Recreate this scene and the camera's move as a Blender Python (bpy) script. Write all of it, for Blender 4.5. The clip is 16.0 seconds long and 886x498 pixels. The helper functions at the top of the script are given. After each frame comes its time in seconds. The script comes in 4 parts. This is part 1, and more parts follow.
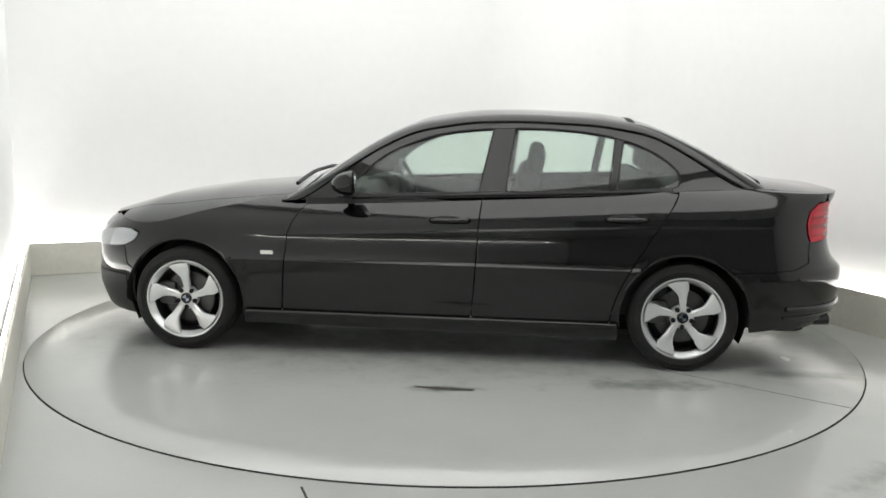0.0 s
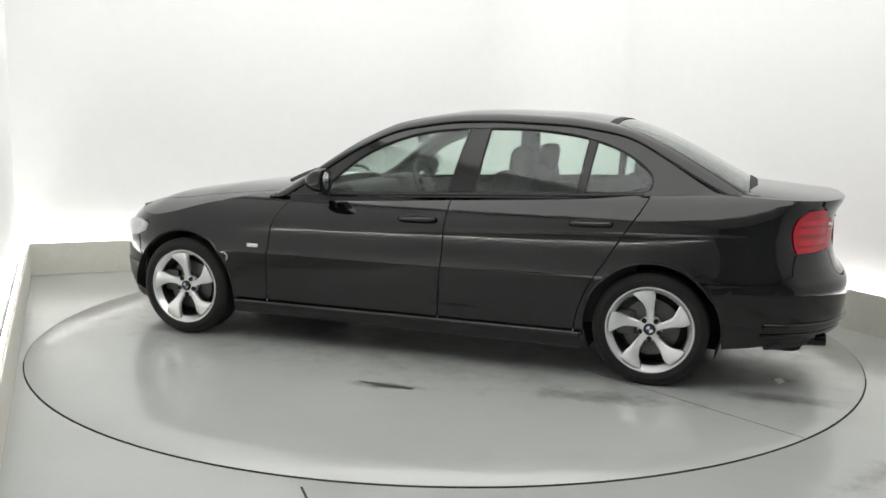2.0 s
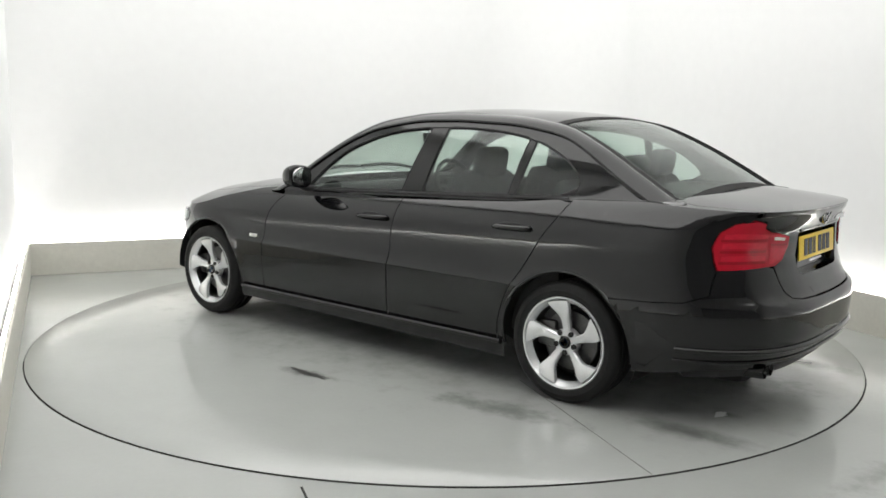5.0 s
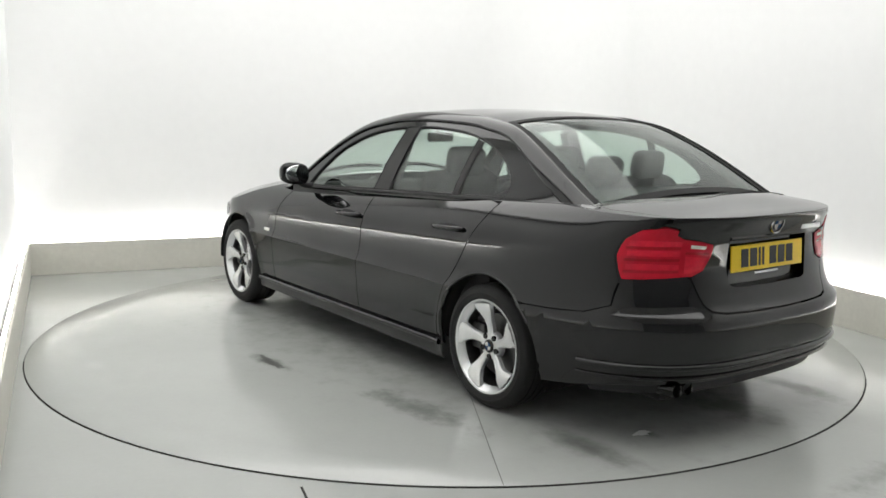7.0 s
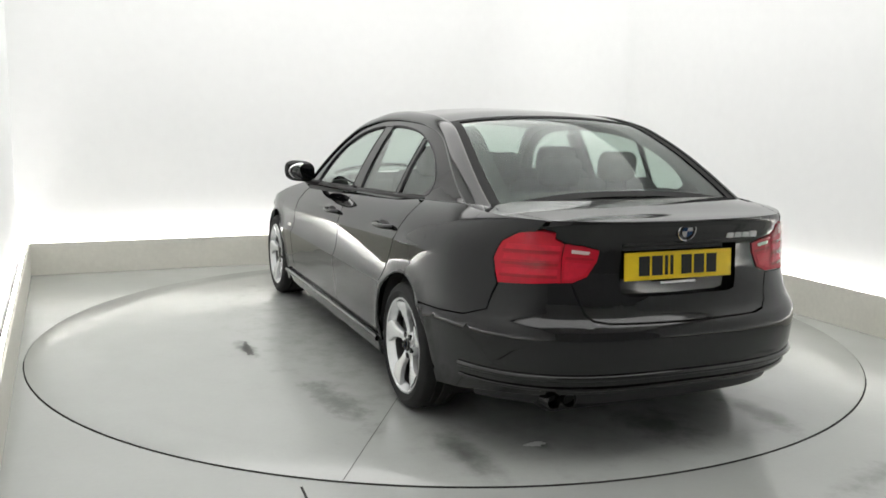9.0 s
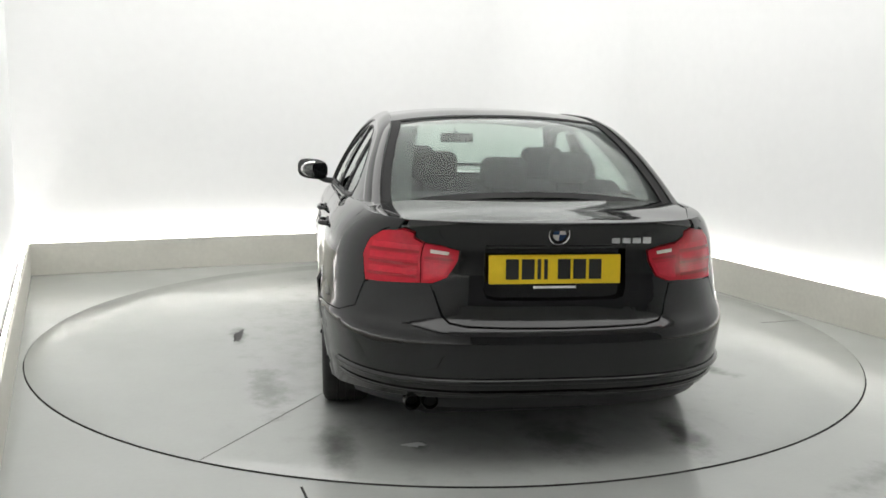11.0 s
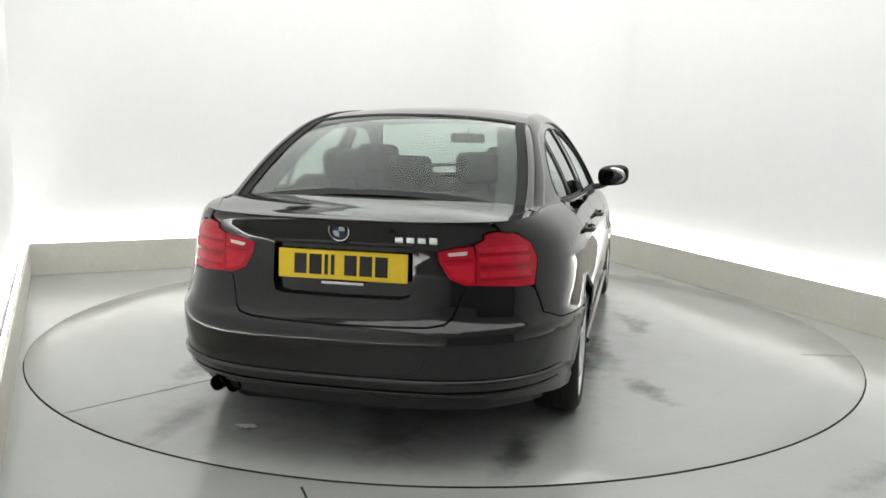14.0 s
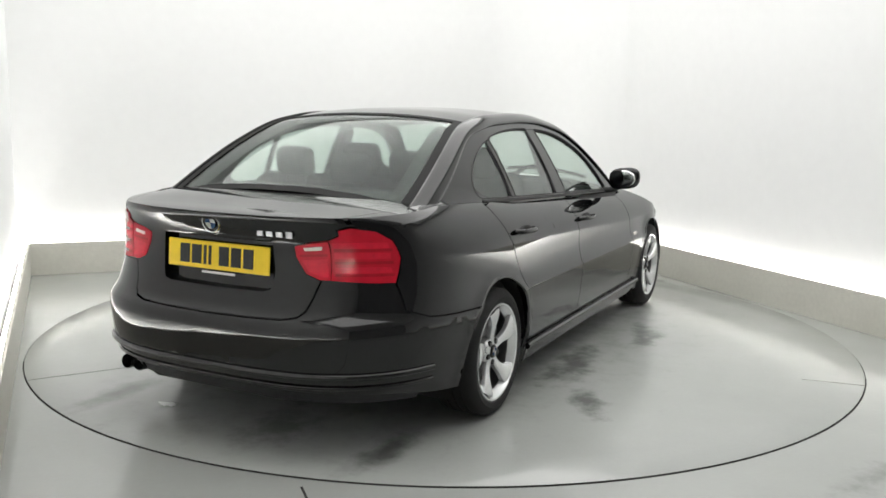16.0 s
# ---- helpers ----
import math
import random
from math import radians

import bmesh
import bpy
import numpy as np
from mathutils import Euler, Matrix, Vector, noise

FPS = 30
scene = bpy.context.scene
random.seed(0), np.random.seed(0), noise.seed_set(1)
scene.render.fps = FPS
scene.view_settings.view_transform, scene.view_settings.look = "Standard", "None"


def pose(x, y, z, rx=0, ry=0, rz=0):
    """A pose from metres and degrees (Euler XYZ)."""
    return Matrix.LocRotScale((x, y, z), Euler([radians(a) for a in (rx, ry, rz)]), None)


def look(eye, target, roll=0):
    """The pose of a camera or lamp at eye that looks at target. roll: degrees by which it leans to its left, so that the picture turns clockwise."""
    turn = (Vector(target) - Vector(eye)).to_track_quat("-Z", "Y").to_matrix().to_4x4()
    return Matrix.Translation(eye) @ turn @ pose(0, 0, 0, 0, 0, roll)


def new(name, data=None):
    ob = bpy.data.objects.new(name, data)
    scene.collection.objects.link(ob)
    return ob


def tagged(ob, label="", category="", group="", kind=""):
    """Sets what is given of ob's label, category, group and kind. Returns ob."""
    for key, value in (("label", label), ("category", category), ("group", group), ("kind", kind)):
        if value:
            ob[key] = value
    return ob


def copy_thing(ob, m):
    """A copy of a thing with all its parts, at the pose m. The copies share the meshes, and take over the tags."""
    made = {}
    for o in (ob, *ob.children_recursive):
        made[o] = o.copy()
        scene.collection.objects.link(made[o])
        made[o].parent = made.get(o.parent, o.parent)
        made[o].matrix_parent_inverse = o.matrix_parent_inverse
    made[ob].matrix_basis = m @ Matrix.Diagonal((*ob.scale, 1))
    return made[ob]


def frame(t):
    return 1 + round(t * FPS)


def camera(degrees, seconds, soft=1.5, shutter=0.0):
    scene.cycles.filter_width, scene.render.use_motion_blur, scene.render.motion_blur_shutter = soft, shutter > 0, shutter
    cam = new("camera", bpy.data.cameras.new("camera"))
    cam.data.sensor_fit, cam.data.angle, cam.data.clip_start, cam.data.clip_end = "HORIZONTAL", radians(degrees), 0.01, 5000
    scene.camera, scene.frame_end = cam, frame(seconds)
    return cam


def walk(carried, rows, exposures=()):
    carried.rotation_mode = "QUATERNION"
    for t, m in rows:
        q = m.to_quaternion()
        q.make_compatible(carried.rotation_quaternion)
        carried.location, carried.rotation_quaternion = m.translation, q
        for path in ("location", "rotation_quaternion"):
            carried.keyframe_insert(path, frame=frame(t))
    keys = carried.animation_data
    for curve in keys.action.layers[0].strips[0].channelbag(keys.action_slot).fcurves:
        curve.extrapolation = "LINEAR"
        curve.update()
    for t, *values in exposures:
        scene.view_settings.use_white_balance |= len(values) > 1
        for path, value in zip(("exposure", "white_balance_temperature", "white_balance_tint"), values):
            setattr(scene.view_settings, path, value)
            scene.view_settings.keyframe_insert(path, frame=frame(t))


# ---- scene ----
# camera on the wall of a turntable booth; it stands still
EYE, FORWARD = (0.0, -5.5307, 1.3651), (-0.003607, 0.988063, -0.154009)
cam = camera(53.256, 16.0, soft=1.6)
VIEW = look(EYE, Vector(EYE) + Vector(FORWARD), 1.04)
walk(cam, [(0.0, VIEW), (16.0, VIEW)], exposures=((0.0, 0.0), (16.0, 0.0)))

# ---- light: a luminous ceiling over a white booth ----
world = bpy.data.worlds.new("world")
scene.world = world
world.use_nodes = True
world.node_tree.nodes["Background"].inputs[0].default_value = (0.9, 0.95, 1.0, 1)
world.node_tree.nodes["Background"].inputs[1].default_value = 0.02
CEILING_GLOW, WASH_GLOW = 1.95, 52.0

# ---- materials ----


def material(name, colour, rough=0.5, metal=0.0, coat=0.0, transmission=0.0, emit=0.0, ior=1.45,
             vary=0.0, scale=8.0, bump=0.0, bump_scale=60.0, rough_vary=0.0):
    """A principled material with colour variation at two scales and fine relief."""
    m = bpy.data.materials.new(name)
    m.use_nodes = True
    nt = m.node_tree
    b = nt.nodes["Principled BSDF"]
    b.inputs["Base Color"].default_value = (*colour, 1)
    b.inputs["Roughness"].default_value = rough
    b.inputs["Metallic"].default_value = metal
    b.inputs["IOR"].default_value = ior
    b.inputs["Coat Weight"].default_value = coat
    b.inputs["Coat Roughness"].default_value = 0.03
    b.inputs["Transmission Weight"].default_value = transmission
    if emit:
        b.inputs["Emission Color"].default_value = (*colour, 1)
        b.inputs["Emission Strength"].default_value = emit
    co = nt.nodes.new("ShaderNodeTexCoord")
    if vary:
        big = nt.nodes.new("ShaderNodeTexNoise")
        big.inputs["Scale"].default_value = scale
        big.inputs["Detail"].default_value = 8
        small = nt.nodes.new("ShaderNodeTexNoise")
        small.inputs["Scale"].default_value = scale * 14
        mix = nt.nodes.new("ShaderNodeMath")
        mix.operation = "ADD"
        ramp = nt.nodes.new("ShaderNodeMapRange")
        ramp.inputs["From Min"].default_value, ramp.inputs["From Max"].default_value = 0.6, 1.4
        ramp.inputs["To Min"].default_value, ramp.inputs["To Max"].default_value = 1 - vary, 1 + vary
        mul = nt.nodes.new("ShaderNodeVectorMath")
        mul.operation = "SCALE"
        mul.inputs[0].default_value = colour
        for n in (big, small):
            nt.links.new(co.outputs["Object"], n.inputs["Vector"])
        nt.links.new(big.outputs["Fac"], mix.inputs[0])
        nt.links.new(small.outputs["Fac"], mix.inputs[1])
        nt.links.new(mix.outputs[0], ramp.inputs["Value"])
        nt.links.new(ramp.outputs[0], mul.inputs["Scale"])
        nt.links.new(mul.outputs[0], b.inputs["Base Color"])
        if rough_vary:
            rr = nt.nodes.new("ShaderNodeMapRange")
            rr.inputs["From Min"].default_value, rr.inputs["From Max"].default_value = 0.6, 1.4
            rr.inputs["To Min"].default_value, rr.inputs["To Max"].default_value = max(0, rough - rough_vary), rough + rough_vary
            nt.links.new(mix.outputs[0], rr.inputs["Value"])
            nt.links.new(rr.outputs[0], b.inputs["Roughness"])
    if bump:
        fine = nt.nodes.new("ShaderNodeTexNoise")
        fine.inputs["Scale"].default_value = bump_scale
        fine.inputs["Detail"].default_value = 4
        bn = nt.nodes.new("ShaderNodeBump")
        bn.inputs["Strength"].default_value = bump
        bn.inputs["Distance"].default_value = 0.002
        nt.links.new(co.outputs["Object"], fine.inputs["Vector"])
        nt.links.new(fine.outputs["Fac"], bn.inputs["Height"])
        nt.links.new(bn.outputs[0], b.inputs["Normal"])
    return m


PAINT = material("black_car_paint", (0.0022, 0.0023, 0.0027), 0.03, ior=1.55, bump=0.015, bump_scale=4.0, vary=0.3, scale=3)
GLOSS_BLACK = material("gloss_black_trim", (0.006, 0.006, 0.006), 0.12, vary=0.2, scale=6)
PLASTIC = material("black_plastic", (0.012, 0.012, 0.013), 0.5, vary=0.3, scale=12, bump=0.3, bump_scale=400)
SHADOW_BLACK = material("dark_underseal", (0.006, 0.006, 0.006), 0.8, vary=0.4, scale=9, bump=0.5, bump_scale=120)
RUBBER = material("tyre_rubber", (0.008, 0.008, 0.008), 0.8, vary=0.3, scale=10, bump=0.4, bump_scale=200)
ALLOY = material("silver_alloy", (0.80, 0.81, 0.82), 0.27, metal=0.65, vary=0.06, scale=10)
STEEL = material("brake_steel", (0.09, 0.09, 0.09), 0.4, metal=1.0, vary=0.3, scale=20)
CHROME = material("chrome", (0.8, 0.8, 0.8), 0.08, metal=1.0)
GLASS = material("tinted_glass", (0.74, 0.83, 0.78), 0.0, transmission=1.0, ior=1.45)
REAR_GLASS = material("dark_tinted_screen", (0.66, 0.75, 0.70), 0.0, transmission=1.0, ior=1.22)
CLEAR = material("clear_lens", (0.95, 0.96, 0.96), 0.03, transmission=1.0, ior=1.2)
LENS_RED = material("red_lamp_lens", (0.48, 0.008, 0.024), 0.10, ior=1.4, vary=0.15, scale=30)
LENS_RED_LIGHT = material("pale_red_reflector", (0.60, 0.014, 0.036), 0.12, ior=1.4, vary=0.2, scale=40)
LENS_DEEP = material("deep_red_lamp_rib", (0.32, 0.006, 0.016), 0.12, coat=0.2, vary=0.2, scale=30)
LENS_WHITE = material("frosted_lamp_lens", (0.75, 0.62, 0.60), 0.2, coat=0.5, vary=0.1, scale=30)
PLATE_YELLOW = material("yellow_plate", (0.88, 0.62, 0.02), 0.4, vary=0.06, scale=30)
CLOTH = material("charcoal_seat_cloth", (0.011, 0.011, 0.012), 0.9, vary=0.3, scale=40, bump=0.5, bump_scale=700)
TRIM_GREY = material("dark_grey_dash_vinyl", (0.012, 0.012, 0.013), 0.6, vary=0.2, scale=20, bump=0.4, bump_scale=500)
BADGE_BLUE = material("blue_enamel", (0.03, 0.08, 0.19), 0.2)
BADGE_WHITE = material("white_enamel", (0.75, 0.75, 0.75), 0.2)
AMBER = material("clear_indicator_lens", (0.75, 0.74, 0.7), 0.15, coat=0.6)
WHITE_WALL = material("white_wall_paint", (0.86, 0.865, 0.86), 0.7, vary=0.015, scale=0.9, bump=0.12, bump_scale=160)
KICK = material("scuffed_cream_board", (0.60, 0.59, 0.53), 0.55, vary=0.06, scale=2.5, bump=0.15, bump_scale=120)
END_WALL = material("unseen_end_wall", (0.28, 0.28, 0.28), 0.6, vary=0.2, scale=2.0, bump=0.2, bump_scale=40)
JOINT = material("worn_joint", (0.10, 0.10, 0.095), 0.8, vary=0.3, scale=9)
HEADLINING = material("grey_headlining_cloth", (0.16, 0.16, 0.155), 0.9, vary=0.1, scale=30)
LAMP_BOWL = material("lamp_reflector", (0.60, 0.61, 0.63), 0.25, metal=0.7, vary=0.45, scale=14)
WORN = material("bare_worn_paint", (0.045, 0.045, 0.042), 0.5, vary=0.4, scale=20)
GROOVE = material("dark_groove", (0.02, 0.02, 0.018), 0.9, vary=0.3, scale=9)
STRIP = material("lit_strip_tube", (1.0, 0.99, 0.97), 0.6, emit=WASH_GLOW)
DIFFUSER = material("lit_ceiling_diffuser", (1.0, 0.995, 0.98), 0.8, emit=CEILING_GLOW)


def floor_material(name, spots):
    """Sealed pale grey floor paint with tyre smears; spots are x, y, rx, ry, turn, depth of wet dirty marks and of
    painted-in shade.
    """
    m = bpy.data.materials.new(name)
    m.use_nodes = True
    nt = m.node_tree
    b = nt.nodes["Principled BSDF"]
    co = nt.nodes.new("ShaderNodeTexCoord")

    def node(kind, **values):
        n = nt.nodes.new(kind)
        for key, value in values.items():
            n.inputs[key.replace("_", " ")].default_value = value
        return n

    def calc(op, a, c=None):
        n = nt.nodes.new("ShaderNodeMath")
        n.operation = op
        for i, v in enumerate((a, c)):
            if v is None:
                continue
            if isinstance(v, (int, float)):
                n.inputs[i].default_value = v
            else:
                nt.links.new(v, n.inputs[i])
        return n.outputs[0]

    cloud = node("ShaderNodeTexNoise", Scale=1.1, Detail=9.0, Roughness=0.62)
    grain = node("ShaderNodeTexNoise", Scale=45.0, Detail=3.0)
    ragged = node("ShaderNodeTexNoise", Scale=7.0, Detail=6.0, Roughness=0.65)
    for n in (cloud, grain, ragged):
        nt.links.new(co.outputs["Object"], n.inputs["Vector"])
    dirt_and_shade = None
    for x, y, rx, ry, turn, depth, torn in spots:
        mp = nt.nodes.new("ShaderNodeMapping")
        mp.vector_type = "TEXTURE"
        mp.inputs["Location"].default_value = (x, y, 0)
        mp.inputs["Rotation"].default_value = (0, 0, radians(turn))
        mp.inputs["Scale"].default_value = (rx, ry, 1)
        nt.links.new(co.outputs["Object"], mp.inputs["Vector"])
        ln = nt.nodes.new("ShaderNodeVectorMath")
        ln.operation = "LENGTH"
        nt.links.new(mp.outputs[0], ln.inputs[0])
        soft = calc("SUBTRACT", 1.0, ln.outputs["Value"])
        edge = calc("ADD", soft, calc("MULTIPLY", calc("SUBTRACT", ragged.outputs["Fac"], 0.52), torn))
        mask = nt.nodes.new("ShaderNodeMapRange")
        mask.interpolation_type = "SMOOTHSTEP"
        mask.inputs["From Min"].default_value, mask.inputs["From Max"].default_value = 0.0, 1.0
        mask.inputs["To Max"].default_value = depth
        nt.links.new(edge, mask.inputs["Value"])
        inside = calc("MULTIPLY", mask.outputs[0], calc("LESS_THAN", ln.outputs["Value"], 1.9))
        dirt_and_shade = inside if dirt_and_shade is None else calc("MAXIMUM", dirt_and_shade, inside)
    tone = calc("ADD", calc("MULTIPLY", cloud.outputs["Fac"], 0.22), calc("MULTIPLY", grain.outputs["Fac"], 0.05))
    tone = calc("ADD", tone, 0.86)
    if dirt_and_shade is not None:
        tone = calc("MULTIPLY", tone, calc("SUBTRACT", 1.0, dirt_and_shade))
    sc = nt.nodes.new("ShaderNodeVectorMath")
    sc.operation = "SCALE"
    sc.inputs[0].default_value = (0.375, 0.385, 0.37)
    nt.links.new(tone, sc.inputs["Scale"])
    nt.links.new(sc.outputs[0], b.inputs["Base Color"])
    rough = calc("ADD", calc("MULTIPLY", cloud.outputs["Fac"], 0.22), 0.07)
    b.inputs["IOR"].default_value = 1.65
    nt.links.new(rough, b.inputs["Roughness"])
    return m


# ---- mesh helpers ----
def flat(name, verts, faces, mat, parent=None, label="", smooth=False):
    me = bpy.data.meshes.new(name)
    me.from_pydata([tuple(v) for v in verts], [], faces)
    me.materials.append(mat)
    me.update()
    if smooth:
        me.polygons.foreach_set("use_smooth", [True] * len(me.polygons))
    ob = new(name, me)
    if parent:
        ob.parent = parent
    if label:
        tagged(ob, label)
    return ob


def part(name, bm, mat, parent=None, label="", smooth=True):
    """Links a bmesh as one mesh object under a thing or part."""
    bmesh.ops.recalc_face_normals(bm, faces=bm.faces)
    me = bpy.data.meshes.new(name)
    bm.to_mesh(me)
    bm.free()
    me.materials.append(mat)
    if smooth:
        me.polygons.foreach_set("use_smooth", [True] * len(me.polygons))
        me.set_sharp_from_angle(angle=radians(38))
    ob = new(name, me)
    if parent:
        ob.parent = parent
    if label:
        tagged(ob, label)
    return ob


def box(size, at=(0, 0, 0), bevel=0.004, turn=(0, 0, 0), bm=None, segments=2):
    """A bevelled box in a bmesh."""
    own = bmesh.new()
    bmesh.ops.create_cube(own, size=1)
    bmesh.ops.scale(own, vec=size, verts=own.verts)
    if bevel:
        bmesh.ops.bevel(own, geom=own.edges[:], offset=min(bevel, min(size) * 0.45), segments=segments, profile=0.5, affect="EDGES")
    bmesh.ops.transform(own, matrix=pose(*at, *turn), verts=own.verts)
    if bm is None:
        return own
    return merge(bm, own)


def merge(bm, other):
    me = bpy.data.meshes.new("joined")
    other.to_mesh(me)
    other.free()
    bm.from_mesh(me)
    bpy.data.meshes.remove(me)
    return bm


def lathe(profile, segments=48, axis="y"):
    """Turns a profile of (radius, along) about an axis."""
    bm = bmesh.new()
    rings = []
    for k in range(segments):
        a = 2 * math.pi * k / segments
        ring = []
        for r, d in profile:
            c, s = r * math.cos(a), r * math.sin(a)
            ring.append(bm.verts.new({"y": (c, d, s), "x": (d, c, s), "z": (c, s, d)}[axis]))
        rings.append(ring)
    for k in range(segments):
        a, b = rings[k], rings[(k + 1) % segments]
        for i in range(len(profile) - 1):
            bm.faces.new((a[i], a[i + 1], b[i + 1], b[i]))
    bmesh.ops.remove_doubles(bm, verts=bm.verts, dist=1e-5)
    return bm


def tube(points, radius, sides=8, bm=None):
    """A round bar along points."""
    bm = bm or bmesh.new()
    points = [Vector(p) for p in points]
    rings = []
    for i, p in enumerate(points):
        d = (points[min(i + 1, len(points) - 1)] - points[max(i - 1, 0)]).normalized()
        side = d.orthogonal().normalized() if abs(d.z) > 0.9 else d.cross(Vector((0, 0, 1))).normalized()
        up = side.cross(d)
        rings.append([bm.verts.new(p + radius * (math.cos(2 * math.pi * k / sides) * side + math.sin(2 * math.pi * k / sides) * up)) for k in range(sides)])
    for a, b in zip(rings, rings[1:]):
        for k in range(sides):
            bm.faces.new((a[k], a[(k + 1) % sides], b[(k + 1) % sides], b[k]))
    bm.faces.new(rings[0][::-1])
    bm.faces.new(rings[-1])
    return bm


# ---- the booth: a rectangle turned by 23.6 degrees about the turntable ----
TURN = 23.6
ROOM = pose(0, 0, 0, 0, 0, TURN)
LEFT, RIGHT, BACK, NEAR, HIGH = -2.57, 2.60, 2.76, -6.6, 3.5
DISC = 2.446
FLOOR_Z = -0.006  # the deck stands this much proud of the floor


def room_box(name, x0, x1, y0, y1, z0, z1, mat, label="", kind="structure", bevel=0.0, category=""):
    ob = part(name, box((x1 - x0, y1 - y0, z1 - z0), ((x0 + x1) / 2, (y0 + y1) / 2, (z0 + z1) / 2), bevel), mat, smooth=False)
    ob.matrix_basis = ROOM
    return tagged(ob, label, category, kind=kind)


def booth():
    t = 0.15
    room_box("wall_west", LEFT - t, LEFT, NEAR - t, BACK + t, -0.1, HIGH, WHITE_WALL, "plain white painted booth wall")
    room_box("wall_east", RIGHT, RIGHT + t, NEAR - t, BACK + t, -0.1, HIGH, WHITE_WALL, "plain white painted booth wall")
    room_box("wall_north", LEFT, RIGHT, BACK, BACK + t, -0.1, HIGH, WHITE_WALL, "plain white painted booth wall")
    # unseen wall behind the camera, added dark to deepen reflections in the car
    room_box("wall_south", LEFT, RIGHT, NEAR - t, NEAR, -0.1, HIGH, END_WALL, "unseen dull grey end wall, added to darken the car's reflections")
    room_box("ceiling", LEFT - t, RIGHT + t, NEAR - t, BACK + t, HIGH, HIGH + t, WHITE_WALL, "white painted booth ceiling")
    k, off = 0.022, 0.09
    label = "tall scuffed cream kick board along the wall"
    room_box("baseboard_north", LEFT + off, RIGHT - off, BACK - off, BACK - off + k, FLOOR_Z, 0.255, KICK, label, bevel=0.003)
    room_box("baseboard_west", LEFT + off - k, LEFT + off, NEAR + 0.01, BACK - off - 0.003, FLOOR_Z, 0.25, KICK, label, bevel=0.003)
    room_box("baseboard_east", RIGHT - off, RIGHT - off + k, NEAR + 0.01, BACK - off - 0.003, FLOOR_Z, 0.255, KICK, label, bevel=0.003)
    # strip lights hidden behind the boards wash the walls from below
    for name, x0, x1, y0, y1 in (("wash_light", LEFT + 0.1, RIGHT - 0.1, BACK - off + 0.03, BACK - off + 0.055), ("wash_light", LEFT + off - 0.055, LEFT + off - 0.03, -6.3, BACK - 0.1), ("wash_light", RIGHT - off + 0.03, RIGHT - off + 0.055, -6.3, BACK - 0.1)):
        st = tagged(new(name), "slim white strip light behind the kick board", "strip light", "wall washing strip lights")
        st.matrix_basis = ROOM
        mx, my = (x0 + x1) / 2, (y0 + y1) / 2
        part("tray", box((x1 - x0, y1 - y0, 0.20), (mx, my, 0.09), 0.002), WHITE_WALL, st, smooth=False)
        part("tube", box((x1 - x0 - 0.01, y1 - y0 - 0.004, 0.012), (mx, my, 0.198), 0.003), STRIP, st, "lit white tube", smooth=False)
    # soft coves where the walls meet
    for name, cx, cy, a0 in (("wall_cove_east", RIGHT, BACK, 0),):
        r, sx = 0.9, (-1 if a0 == 0 else 1)
        bm = bmesh.new()
        low, high = [], []
        for i in range(25):
            a = radians(a0 + 90 * i / 24)
            x, y = cx + sx * r + r * math.cos(a), cy - r + r * math.sin(a)
            x += sx * 0.002
            low.append(bm.verts.new((x, y - 0.002, 0.265)))
            high.append(bm.verts.new((x, y - 0.002, HIGH - 0.09)))
        tip = [bm.verts.new((cx, cy, 0.265)), bm.verts.new((cx, cy, HIGH - 0.09))]
        for i in range(24):
            bm.faces.new((low[i], low[i + 1], high[i + 1], high[i]))
        bm.faces.new((low[0], high[0], tip[1], tip[0]))
        bm.faces.new((low[24], tip[0], tip[1], high[24]))
        cove = part(name, bm, WHITE_WALL)
        cove.matrix_basis = ROOM
        tagged(cove, "rounded white corner of the booth wall", kind="structure")
    # luminous ceiling: wide fittings edge to edge
    for k in range(5):
        ob = tagged(new("ceiling_light"), "wide luminous ceiling panel in a thin white frame", "ceiling light", "booth ceiling lights")
        y, w, d = -3.126 + 1.248 * k, 4.5, 1.236
        frame_bm = bmesh.new()
        for sx, sy, px, py in ((w + 0.01, 0.005, 0, -d / 2 - 0.0025), (w + 0.01, 0.005, 0, d / 2 + 0.0025), (0.005, d, -w / 2 - 0.0025, 0), (0.005, d, w / 2 + 0.0025, 0)):
            box((sx, sy, 0.06), (px, py, -0.03), 0, bm=frame_bm)
        part("frame", frame_bm, WHITE_WALL, ob)
        part("diffuser", box((w, d, 0.02), (0, 0, -0.05), 0), DIFFUSER, ob, "glowing white diffuser", smooth=False)
        ob.matrix_basis = ROOM @ Matrix.Translation((0, y, HIGH))
    # floor with a round opening for the turntable
    n = 160
    corners = [(LEFT, NEAR), (RIGHT, NEAR), (RIGHT, BACK), (LEFT, BACK)]
    inner, outer, faces = [], [], []
    R0 = DISC + 0.006
    turn = radians(TURN)
    for i in range(n):
        a = 2 * math.pi * i / n
        c, s = math.cos(a), math.sin(a)
        reach = min([(RIGHT if c > 0 else LEFT) / c if abs(c) > 1e-6 else 1e9, (BACK if s > 0 else NEAR) / s if abs(s) > 1e-6 else 1e9])
        inner.append((R0 * c, R0 * s, 0))
        outer.append((reach * c, reach * s, 0))
    verts = inner + outer + [(x, y, -0.05) for x, y, _ in inner]
    for i in range(n):
        j = (i + 1) % n
        faces += [(i, n + i, n + j, j), (2 * n + i, i, j, 2 * n + j)]
